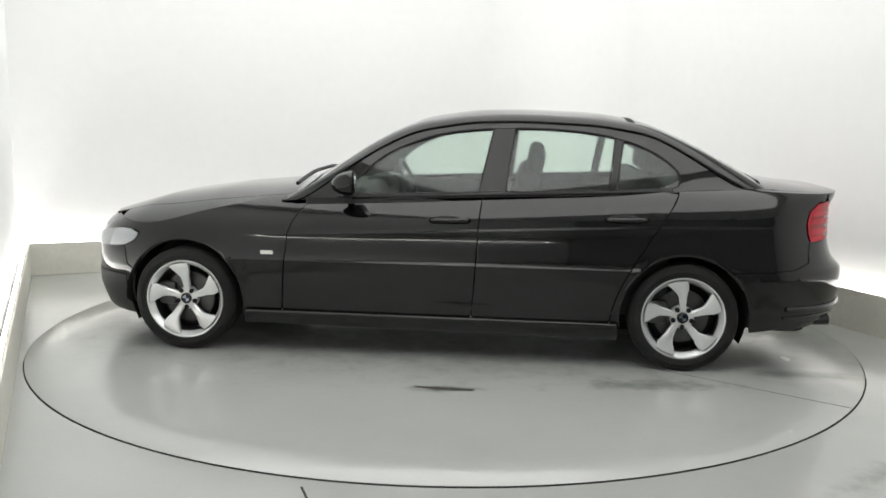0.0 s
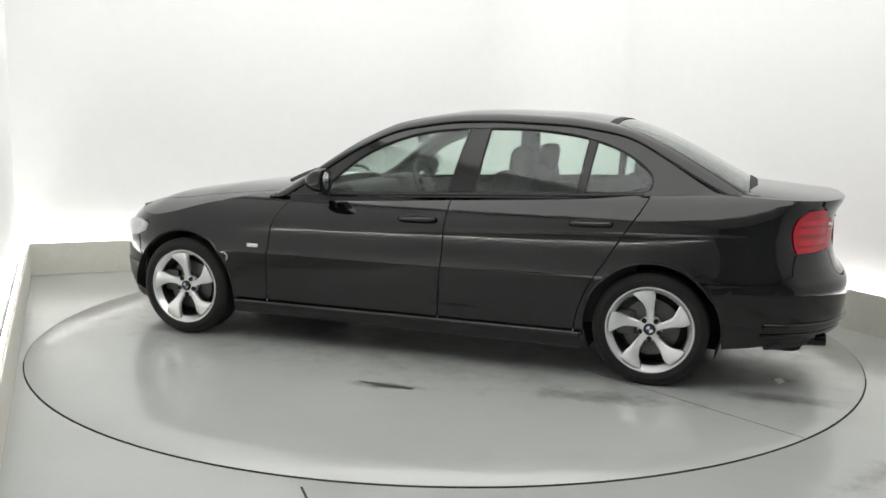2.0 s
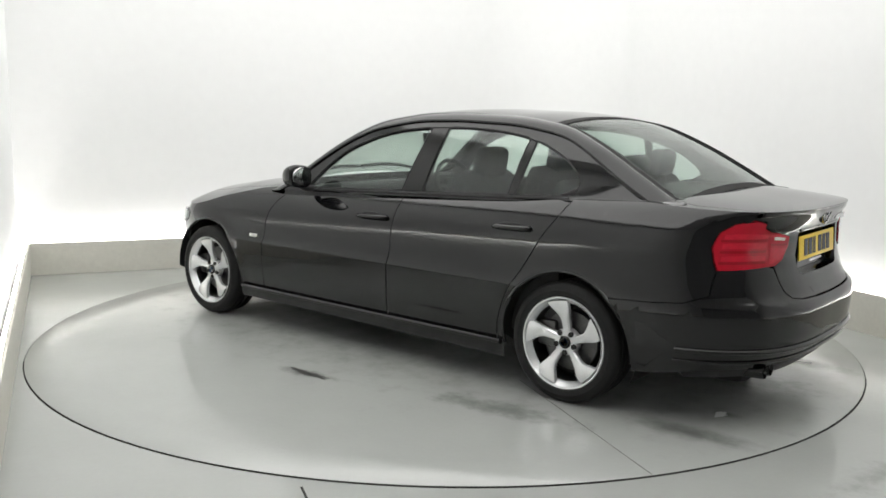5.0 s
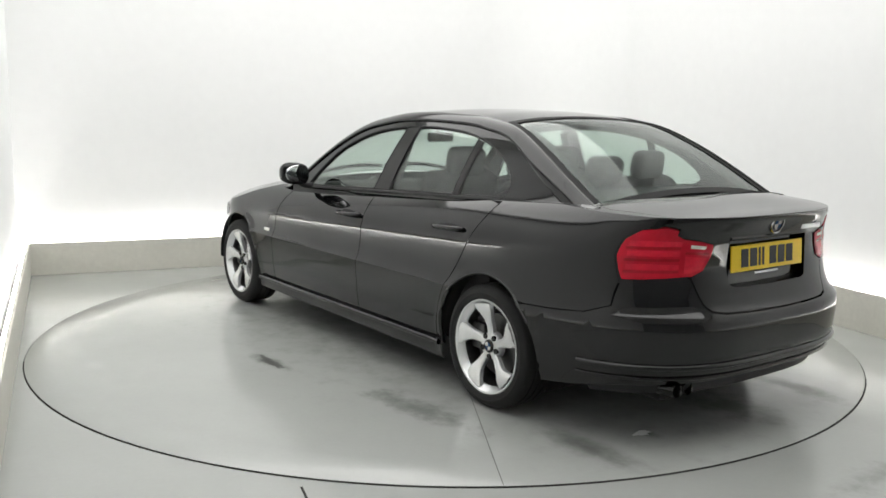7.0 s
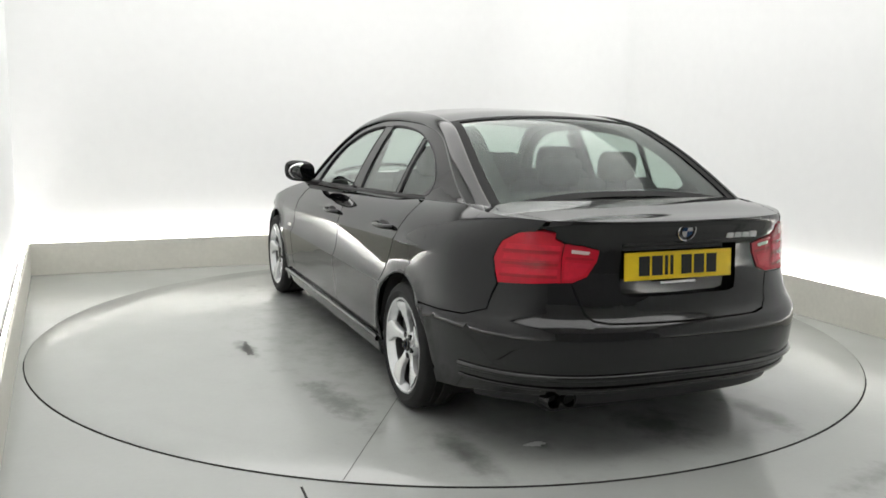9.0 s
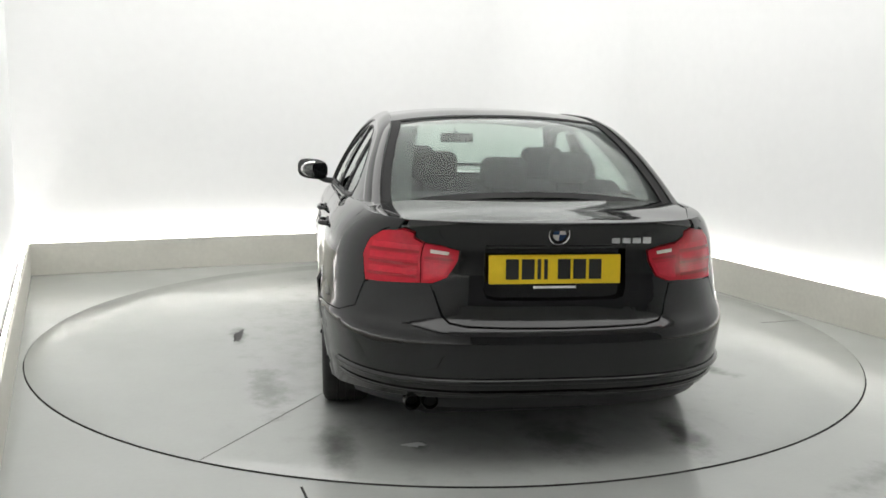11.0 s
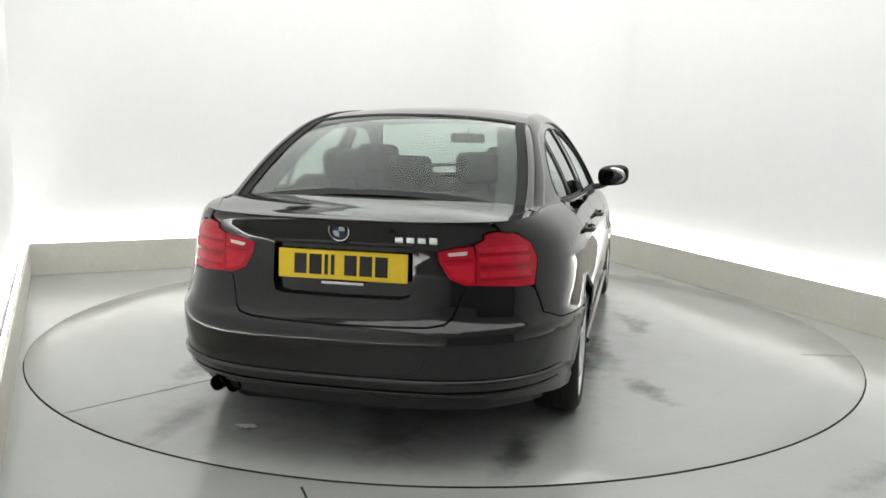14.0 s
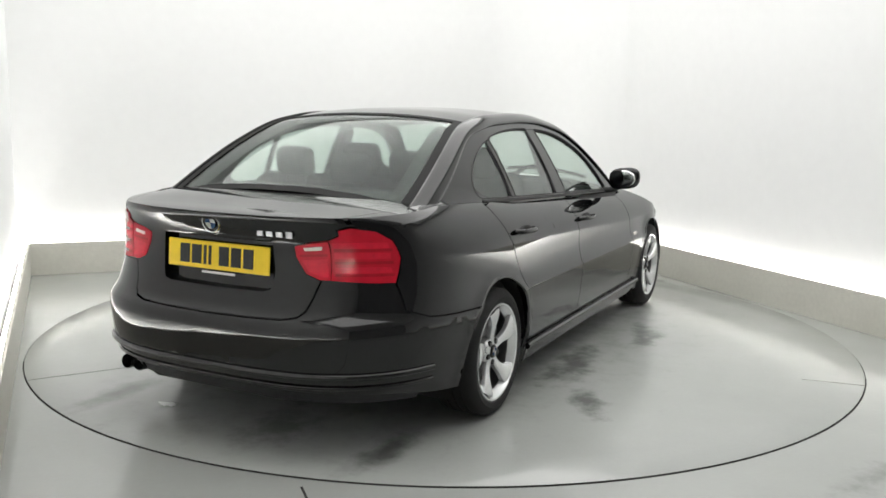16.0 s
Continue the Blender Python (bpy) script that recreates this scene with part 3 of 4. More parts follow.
    skin("rear_side_window", [rear_glass], side, GLASS, car, 0.06, 0.004, "lightly tinted side window", -0.008, shadow=False)
    skin("quarter_window", [quarter_glass], side, GLASS, car, 0.06, 0.004, "small fixed quarter window", -0.008, shadow=False)
    skin("pillar_trim", [b_pillar], side, GLOSS_BLACK, car, 0.06, 0.012, "gloss black centre pillar")
    skin("window_divider", [divider], side, GLOSS_BLACK, car, 0.06, 0.012, "black window divider bar")
    # window surround up to the roof rail, and the rear pillar
    up = []
    for i in range(50):
        x = 0.80 - i * (0.80 + 1.86) / 49
        y, z = corner(x)
        up.append((x, max(z - 0.033 - 0.03 * smooth(-1.2, -1.6, x), edge_z(x) + 0.004)))
    low = [(-1.86 + i * (1.86 + 0.80) / 40, edge_z(-1.86 + i * (1.86 + 0.80) / 40) - 0.004) for i in range(41)]
    skin("window_surround", [up + low, dlo], side, PAINT, car, 0.05, 0.012)
    skin("pillar_lining", [up + low, dlo], side, TRIM_GREY, car, 0.08, 0.006, "dark pillar lining", -0.022)
    # rubber seals round the glass
    for loop in (front_glass, rear_glass, quarter_glass):
        pts = [side(*p) + Vector((0, -s * 0.003, 0)) for p in loop]
        part("window_seal", tube(pts + [pts[0]], 0.0055, 6), PLASTIC, car, "black rubber window seal")
    pts = [side(x, z) + Vector((0, s * 0.004, -0.006)) for x, z in line((-1.31, 0.968), (0.52, 0.893), 24)]
    part("waist_moulding", tube(pts, 0.008, 6), PLASTIC, car, "matt black waist moulding")
    # corner between side and roof
    bm = bmesh.new()
    rows = []
    for i in range(64):
        x = 0.84 - i * (0.84 + 1.90) / 63
        y, z = corner(x)
        a = side(x, max(z - 0.036 - 0.03 * smooth(-1.2, -1.6, x), edge_z(x) - 0.01))
        c = Vector((x, s * y, z))
        b = roof(x, s * (y - 0.040))
        row = []
        for k in range(9):
            t = k / 8
            row.append(bm.verts.new((1 - t) ** 2 * a + 2 * t * (1 - t) * c + t * t * b))
        rows.append(row)
    for a, b in zip(rows, rows[1:]):
        for k in range(8):
            bm.faces.new((a[k], a[k + 1], b[k + 1], b[k]) if s > 0 else (b[k], b[k + 1], a[k + 1], a[k]))
    rail = part("roof_rail", bm, PAINT, car)
    thick = rail.modifiers.new("thick", "SOLIDIFY")
    thick.thickness, thick.offset = 0.01, -1
    # hollow where the rear pillar runs down into the quarter
    bm = bmesh.new()
    rows = []
    for i in range(45):
        f = i / 44
        x = -1.20 - 0.67 * f
        base = CABIN(x)
        floor_z = top(x, base).z
        head = corner(x)[1] - 0.04
        tall = min(0.012 + 0.085 * smooth(0.0, 0.4, f), max(0.006, head - floor_z))
        rim_y = abs(band(qx(x), top_edge(qx(x))).y) - 0.003
        wide = min(0.008 + 0.10 * smooth(0.0, 0.35, f), rim_y - base)
        a = top(x, base + wide) - Vector((0, 0, 0.0015))
        b = cabin_side(x, floor_z + tall) - Vector((0, 0.0015, 0))
        c = cabin_side(x, floor_z + 0.002).lerp((a + b) / 2, 0.45)
        a, b, c = (Vector((p.x, s * p.y, p.z)) for p in (a, b, c))
        row = []
        for k in range(13):
            t = k / 12
            row.append(bm.verts.new((1 - t) ** 2 * a + 2 * t * (1 - t) * c + t * t * b))
        rows.append(row)
    for a, b in zip(rows, rows[1:]):
        for k in range(12):
            bm.faces.new((a[k], a[k + 1], b[k + 1], b[k]) if s > 0 else (b[k], b[k + 1], a[k + 1], a[k]))
    fillet = part("rear_pillar", bm, PAINT, car)
    thick = fillet.modifiers.new("thick", "SOLIDIFY")
    thick.thickness, thick.offset = 0.004, -1
    # mirror: foot, housing, glass
    m = part("door_mirror", mirror_shell(s), PAINT, car, "black door mirror")
    part("mirror_foot", tube(smooth_loop([(0.45, s * 0.775, 0.895), (0.455, s * 0.83, 0.90), (0.46, s * 0.885, 0.925)], 5), 0.020, 10), PLASTIC, m)
    bm = bmesh.new()
    bmesh.ops.create_uvsphere(bm, u_segments=24, v_segments=10, radius=1)
    bmesh.ops.transform(bm, matrix=Matrix.Translation((0.397, s * 0.915, 0.975)) @ Matrix.Rotation(s * 0.18, 4, "Z") @ Matrix.Diagonal((0.008, 0.083, 0.052, 1)), verts=bm.verts)
    part("mirror_glass", bm, CHROME, m, "mirror glass")
    # dark wheel housings
    for ax in (AXLE, -AXLE):
        bm = bmesh.new()
        a, b = [], []
        for x, z in arc(ax, ARCH_R + 0.004, -25, 205, 30):
            a.append(bm.verts.new((x, s * 0.86 if z > 0.24 else s * 0.78, z)))
            b.append(bm.verts.new((x, s * 0.55, z)))
        for i in range(30):
            bm.faces.new((a[i], a[i + 1], b[i + 1], b[i]))
        bm.faces.new(b)
        part("wheel_housing", bm, SHADOW_BLACK, car, "dark wheel arch liner")


def mirror_shell(s):
    bm = bmesh.new()
    bmesh.ops.create_uvsphere(bm, u_segments=28, v_segments=16, radius=1)
    for v in bm.verts:
        x, y, z = v.co
        # flat behind, round in front, squarer outline
        f = (abs(y) ** 3 + abs(z) ** 3) ** (1 / 3) or 1
        g = math.hypot(y, z) or 1
        y, z = y * g / f, z * g / f
        x = x * (0.115 if x > 0 else 0.022)
        y, z = y * 0.098, z * 0.066
        z += 0.010 * (y / 0.098)
        v.co = (0.415 + x - 0.25 * (y + 0.05) * 0.4, s * (0.918 + y), 0.975 + z - 0.1 * x)
    return bm


def tail(car):
    """Rear bumper, boot lid, lamps, plate and badges."""
    # boot lid face: between the lamps' inner edges
    yy = lambda y, z: (qy(y), z)
    # half outline from the middle top to the middle bottom
    rim = [(qy(0.001), top_edge(0.001) - 0.001)]
    for i in range(1, 15):
        q = qy(0.66) * i / 14
        rim.append((q, top_edge(q) - 0.001))
    lid = rim + [yy(0.655, 0.93), yy(0.60, 0.912), yy(0.592, 0.89), yy(0.545, 0.872), yy(0.47, 0.862), yy(0.395, 0.842), yy(0.40, 0.80), yy(0.44, 0.735), yy(0.50, 0.712), yy(0.478, 0.66), yy(0.455, 0.60), yy(0.43, 0.578), yy(0.37, 0.568), yy(0.2, 0.564), yy(0.001, 0.562)]
    loop = lid + [(-q, z) for q, z in reversed(lid)]
    hole = [yy(0.300, 0.852), yy(0.298, 0.70), yy(0.285, 0.665), yy(0.25, 0.655), yy(0, 0.652), yy(-0.25, 0.655), yy(-0.285, 0.665), yy(-0.298, 0.70), yy(-0.300, 0.852), yy(-0.15, 0.856), yy(0, 0.857), yy(0.15, 0.856)]
    boot = skin("boot_lid", [loop, hole], band, PAINT, car, 0.03)
    # recess that holds the number plate
    bm = bmesh.new()
    outer = [band(q, z) for q, z in hole]
    inner = [p * 1.0 + Vector((0.042, -p.y * 0.03, -(p.z - 0.755) * 0.05)) for p in outer]
    vo, vi = [bm.verts.new(p) for p in outer], [bm.verts.new(p) for p in inner]
    for i in range(len(vo)):
        j = (i + 1) % len(vo)
        bm.faces.new((vo[i], vo[j], vi[j], vi[i]))
    bm.faces.new(vi)
    part("plate_recess", bm, PAINT, boot)
    # number plate with plain bars
    plate_x = -2.240
    lean = 4
    plate = part("number_plate", box((0.008, 0.522, 0.113), (plate_x, 0, 0.772), 0.003, (0, lean, 0)), PLATE_YELLOW, boot, "yellow number plate")
    y = 0.195
    for w in (0.05, 0.05, 0.014, 0.014):
        part("plate_bar", box((0.002, w, 0.078), (plate_x - 0.0052, y - w / 2, 0.773), 0, (0, lean, 0)), PLASTIC, plate, "plain black bar", smooth=False)
        y -= w + 0.012
    y -= 0.028
    for w in (0.05, 0.05, 0.05):
        part("plate_bar", box((0.002, w, 0.078), (plate_x - 0.0052, y - w / 2, 0.773), 0, (0, lean, 0)), PLASTIC, plate, "plain black bar", smooth=False)
        y -= w + 0.012
    part("plate_holder_strip", box((0.004, 0.17, 0.010), (plate_x - 0.001, 0, 0.702), 0.001, (0, lean, 0)), BADGE_WHITE, plate, "thin pale strip under the plate")
    # grip bar over the plate
    part("grip_bar", tube([band(qy(y), 0.862) + Vector((0.006, 0, 0)) for y in np.linspace(-0.30, 0.30, 15)], 0.011, 8), PAINT, boot)
    # round badge: ring, four fields
    c = band(0.0, 0.912)
    tilt = pose(c.x - 0.004, 0, 0.912, 0, -14, 0)
    bm = lathe([(0.0, 0.002), (0.036, 0.002), (0.041, -0.001), (0.041, 0.012), (0.0, 0.012)], 32, "x")
    bmesh.ops.transform(bm, matrix=tilt, verts=bm.verts)
    badge = part("round_badge", bm, GLOSS_BLACK, boot, "round enamel badge with a silver rim")
    bm = lathe([(0.038, -0.002), (0.041, -0.004), (0.0435, 0.0), (0.0435, 0.01)], 32, "x")
    bmesh.ops.transform(bm, matrix=tilt, verts=bm.verts)
    part("badge_ring", bm, CHROME, badge)
    for k in range(4):
        bm = bmesh.new()
        vs = [bm.verts.new((-0.002, 0, 0))]
        for i in range(9):
            a = radians(90 * k + 90 * i / 8)
            vs.append(bm.verts.new((-0.002, 0.025 * math.cos(a), 0.025 * math.sin(a))))
        bm.faces.new(vs)
        bmesh.ops.solidify(bm, geom=bm.faces[:], thickness=0.003)
        bmesh.ops.transform(bm, matrix=tilt, verts=bm.verts)
        part("badge_field", bm, (BADGE_BLUE, BADGE_WHITE)[k % 2], badge, smooth=False)
    # model lettering as plain chrome bars
    for i in range(4):
        y0 = -0.215 - i * 0.043
        p = band(qy(y0 - 0.016), 0.885)
        part("badge_bar", box((0.006, 0.032, 0.021 if i < 3 else 0.026), (p.x - 0.002, y0 - 0.016, 0.885), 0.002, (0, -6, -8)), ALLOY, boot, "small silver bar")
    # lamps
    for s in (1, -1):
        fn = band if s > 0 else (lambda q, z: Vector((1, -1, 1)) * band(q, z))
        outer = [yy(0.545, 0.715), yy(0.55, 0.80), yy(0.552, 0.868), yy(0.597, 0.886), yy(0.606, 0.907), yy(0.66, 0.918), (qx(-2.161), 0.905), (qx(-2.127), 0.868), (qx(-2.112), 0.80), (qx(-2.124), 0.745), (qx(-2.134), 0.705), yy(0.70, 0.706)]
        pan = [yy(0.40, 0.69), yy(0.55, 0.69), yy(0.70, 0.685), (qx(-2.08), 0.69), (qx(-2.06), 0.80), (qx(-2.09), 0.90), (qx(-2.15), 0.928), yy(0.66, 0.932), yy(0.55, 0.90), yy(0.40, 0.87)]
        skin("lamp_pan", [pan], fn, PAINT, car, 0.04, 0.006, lift=-0.012)
        lamp = skin("tail_lamp", [outer], fn, LENS_RED, car, 0.03, 0.02, "red wraparound tail lamp", 0.005)
        inner = [yy(0.541, 0.715), yy(0.546, 0.80), yy(0.546, 0.866), yy(0.47, 0.857), yy(0.402, 0.842), yy(0.405, 0.802), yy(0.443, 0.738), yy(0.50, 0.716)]
        part2 = skin("boot_lamp", [inner], fn, LENS_RED, boot, 0.03, 0.02, "red inner tail lamp", 0.005)
        skin("reversing_lens", [[yy(0.515, 0.832), yy(0.517, 0.846), yy(0.44, 0.838), yy(0.445, 0.826)]], fn, LENS_WHITE, part2, 0.03, 0.004, "pale reversing light", 0.008)
        for z0 in (0.745, 0.80, 0.84):
            skin("light_bar", [[yy(0.56, z0), yy(0.56, z0 + 0.022), yy(0.68, z0 + 0.025), (qx(-2.145), z0 + 0.022), (qx(-2.145), z0)]], fn, LENS_RED_LIGHT, lamp, 0.03, 0.003, "lighter red light bar", 0.0072)
        for z0 in (0.731, 0.780, 0.828):
            skin("lamp_rib", [[yy(0.56, z0), yy(0.56, z0 + 0.010), yy(0.68, z0 + 0.011), (qx(-2.138), z0 + 0.010), (qx(-2.138), z0)]], fn, LENS_DEEP, lamp, 0.03, 0.003, "dark red rib", 0.0068)
        skin("lamp_rib", [[yy(0.42, 0.803), yy(0.42, 0.811), yy(0.535, 0.818), yy(0.535, 0.808)]], fn, LENS_DEEP, part2, 0.03, 0.003, "dark red rib", 0.0068)
        skin("reflector", [[yy(0.51, 0.728), yy(0.535, 0.727), yy(0.535, 0.80), yy(0.43, 0.79), yy(0.455, 0.745)]], fn, LENS_RED_LIGHT, part2, 0.03, 0.003, "lighter red reflector", 0.0072)
    # bumper
    half = [(qx(-1.668), 0.547), (qx(-1.80), 0.551), (qx(-1.96), 0.561), (qx(-2.090), 0.597), (qx(-2.133), 0.697), yy(0.70, 0.70), yy(0.55, 0.708), yy(0.507, 0.707), yy(0.486, 0.66), yy(0.463, 0.595), yy(0.435, 0.571), yy(0.37, 0.561), yy(0.2, 0.557), yy(0.001, 0.555)]
    bottom = [yy(0.001, 0.285), yy(0.2, 0.285), yy(0.45, 0.28), yy(0.65, 0.272), (qx(-2.1), 0.262), (qx(-1.9), 0.235), (qx(-1.735), 0.222), (qx(-1.728), 0.26)]
    arch = [(qx(x), z) for x, z in arc(-AXLE, ARCH_R, 182, 133, 12) if z > 0.27]
    loop = half + [(-q, z) for q, z in reversed(half)] + [(-q, z) for q, z in reversed(arch)] + [(-q, z) for q, z in reversed(bottom)] + bottom + arch
    bumper = skin("rear_bumper", [loop], band, PAINT, car, 0.045, 0.01, knots=(0.30, 0.36, 0.545, 0.565, 0.60))
    # moulded step across the bumper and lower valance
    for z, r in ((0.352, 0.014), (0.302, 0.009)):
        pts = [band(q, z) + Vector((-0.002, 0, 0)) for q in np.linspace(-qx(-1.92), qx(-1.92), 50)]
        part("bumper_step", tube(pts, r, 12), PAINT, bumper)
    val = [(q, 0.288) for q in np.linspace(-qx(-1.95), qx(-1.95), 40)] + [(q, 0.21) for q in np.linspace(qx(-2.0), -qx(-2.0), 40)]
    skin("valance", [val], band, PLASTIC, bumper, 0.06, 0.008, "matt black lower valance", -0.02)
    # twin tail pipes
    ex = tagged(part("tail_pipe", bmesh.new(), STEEL, car), "dark steel tail pipe")
    for y in (0.545, 0.475):
        bm = lathe([(0.026, 0.22), (0.026, 0.0), (0.029, -0.004), (0.032, 0.0), (0.032, 0.22)], 24, "x")
        bmesh.ops.transform(bm, matrix=pose(-2.225, y, 0.250, 0, 3, 0), verts=bm.verts)
        part("pipe", bm, GLOSS_BLACK, ex)


def bonnet_side(x):
    return table(x, [0.7, 1.0, 1.5, 1.9, 2.05], [0.70, 0.69, 0.63, 0.50, 0.42])


def upper(car):
    """Bonnet, boot top, roof and both screens."""
    def edge_pt(q):
        p = band(q, top_edge(q))
        return (p.x, p.y)

    # boot top
    rim = [edge_pt(q) for q in np.linspace(-qy(0.655), qy(0.655), 31)]
    fore = [(-1.92, 0.655), (-1.85, 0.64), (-1.82, 0.60), (-1.80, 0.3), (-1.80, 0.0), (-1.80, -0.3), (-1.82, -0.60), (-1.85, -0.64), (-1.92, -0.655)]
    skin("boot_top", [rim + fore], top, PAINT, car, 0.04, 0.008)
    for s in (1, -1):
        out = [edge_pt(q) for q in np.linspace(qy(0.66), qx(-1.28), 24)]
        inn = [(-1.28, 0.60), (-1.75, 0.606), (-1.82, 0.606), (-1.85, 0.647), (-1.92, 0.661)]
        loop = [(x, s * y) for x, y in out + inn]
        skin("rear_shoulder", [loop], top, PAINT, car, 0.04, 0.008)
        out = [edge_pt(q) for q in np.linspace(qx(0.66), qx(1.95), 30)]
        inn = [(x, bonnet_side(x) + 0.006) for x in np.linspace(out[-1][0], 0.66, 20)]
        skin("wing_top", [[(x, s * y) for x, y in out + inn]], top, PAINT, car, 0.05, 0.008)
    nose = [edge_pt(q) for q in np.linspace(qx(1.96), 2 * Q - qx(1.96), 30)]
    nose = [p for p in nose if abs(p[1]) < 0.47]
    loop = nose + [(x, -bonnet_side(x)) for x in np.linspace(1.95, 0.74, 20)] + [(0.70, -0.4), (0.69, 0), (0.70, 0.4)] + [(x, bonnet_side(x)) for x in np.linspace(0.74, 1.95, 20)]
    skin("bonnet", [loop], top, PAINT, car, 0.05, 0.008)

    def cap(x0, x1, inset, n=18):
        left = [(x, corner(x)[0] - inset) for x in np.linspace(x0, x1, n)]
        return left + [(x, -y) for x, y in reversed(left)]

    skin("roof_panel", [cap(-1.075, 0.115, 0.038)], roof, PAINT, car, 0.06, 0.01)
    skin("windscreen", [cap(0.12, 0.80, 0.041)], roof, GLASS, car, 0.06, 0.005, "clear laminated windscreen", -0.004, shadow=False)
    skin("rear_window", [cap(-1.855, -1.085, 0.041)], roof, REAR_GLASS, car, 0.06, 0.005, "tinted heated rear window", -0.004, shadow=False)
    skin("screen_border", [cap(-1.853, -1.087, 0.043), cap(-1.815, -1.12, 0.085)], roof, SHADOW_BLACK, car, 0.06, 0.002, "black printed screen border", 0.0005)
    for sd in (1, -1):
        wide = [(x, sd * (corner(x)[0] - 0.05)) for x in np.linspace(-1.84, -1.10, 14)]
        thin = [(x, sd * (corner(x)[0] - 0.17)) for x in np.linspace(-1.10, -1.84, 14)]
        skin("pillar_trim_inner", [wide + thin], roof, TRIM_GREY, car, 0.08, 0.006, "dark inner rear pillar trim", -0.035)
    bm = bmesh.new()
    for x0, x1 in ((-1.85, -1.085),):
        pts = [roof(x, y) + Vector((0, 0, -0.004)) for x, y in cap(x0, x1, 0.044)]
        tube(pts + [pts[0]], 0.004, 6, bm)
    part("rear_window_seal", bm, PLASTIC, car, "black rubber screen seal")
    # wipers parked at the foot of the windscreen
    for y0, y1 in ((-0.55, 0.02), (0.05, 0.58)):
        pts = [roof(0.80 - 0.03 * math.sin(math.pi * i / 8), y0 + (y1 - y0) * i / 8) + Vector((0, 0, 0.030)) for i in range(9)]
        part("wiper", tube(pts, 0.012, 8), PLASTIC, car, "black wiper blade")


def nose(car):
    """Front bumper, lamps and kidney openings."""
    lo = [(q, 0.165) for q in np.linspace(qx(1.735), 2 * Q - qx(1.735), 60)]
    def half(f):
        return [(f(qx(1.762)), 0.465), (f(qx(1.78)), 0.555), (f(qx(1.815)), 0.585), (f(qx(1.96)), 0.575), (f(qx(2.06)), 0.555)]
    left = half(lambda q: q)
    right = half(lambda q: 2 * Q - q)
    mid = [(q, 0.55) for q in np.linspace(qx(2.09), 2 * Q - qx(2.09), 20)]
    arch = [(qx(x), z) for x, z in arc(AXLE, ARCH_R, -18, 24, 10)]
    loop = left + mid + list(reversed(right)) + [(2 * Q - q, z) for q, z in reversed(arch)] + list(reversed(lo)) + arch
    bumper = skin("front_bumper", [loop], band, PAINT, car, 0.06, 0.01)
    for f in (lambda q: q, lambda q: 2 * Q - q):
        lamp = [(f(qx(1.71)), 0.605), (f(qx(1.68)), 0.652), (f(qx(1.75)), 0.672), (f(qx(1.86)), 0.665), (f(qx(1.99)), 0.64), (f(qx(2.09)), 0.60), (f(qx(2.10)), 0.56), (f(qx(2.0)), 0.548), (f(qx(1.86)), 0.562), (f(qx(1.78)), 0.575)]
        lens = skin("headlamp", [lamp], band, CLEAR, car, 0.04, 0.004, "clear headlamp lens", 0.012, shadow=False)
        skin("headlamp_bowl", [lamp], band, LAMP_BOWL, lens, 0.04, 0.004, "silver lamp reflector", 0.002)
    apron = [(q, 0.395) for q in np.linspace(qx(1.78), 2 * Q - qx(1.78), 50)] + [(q, 0.172) for q in np.linspace(2 * Q - qx(1.745), qx(1.745), 50)]
    skin("front_apron", [apron], band, PLASTIC, bumper, 0.06, 0.006, "matt black lower apron", 0.004)
    n = 40
    upper_line = [(q, top_edge(q) - 0.002) for q in np.linspace(qx(1.665), 2 * Q - qx(1.665), n)]
    lower_line = [(q, 0.54) for q in np.linspace(2 * Q - qx(1.74), qx(1.74), n)]
    skin("nose_panel", [upper_line + lower_line], band, PAINT, car, 0.05, 0.008, lift=-0.005)
    # kidney openings
    for s in (1, -1):
        pts = [(Q - s * 0.03, 0.49), (Q - s * 0.03, 0.60), (Q - s * 0.22, 0.595), (Q - s * 0.24, 0.56), (Q - s * 0.2, 0.49)]
        g = skin("kidney_grille", [pts], band, GLOSS_BLACK, car, 0.05, 0.01, "black slatted grille", 0.006)
        ring_pts = [band(*p) + Vector((0.01, 0, 0)) for p in pts]
        part("grille_rim", tube(ring_pts + [ring_pts[0]], 0.008, 8), CHROME, g, "chrome grille rim")
    skin("lower_intake", [[(Q - 0.45, 0.25), (Q - 0.4, 0.36), (Q + 0.4, 0.36), (Q + 0.45, 0.25)]], band, PLASTIC, bumper, 0.06, 0.01, "black lower intake", 0.003)


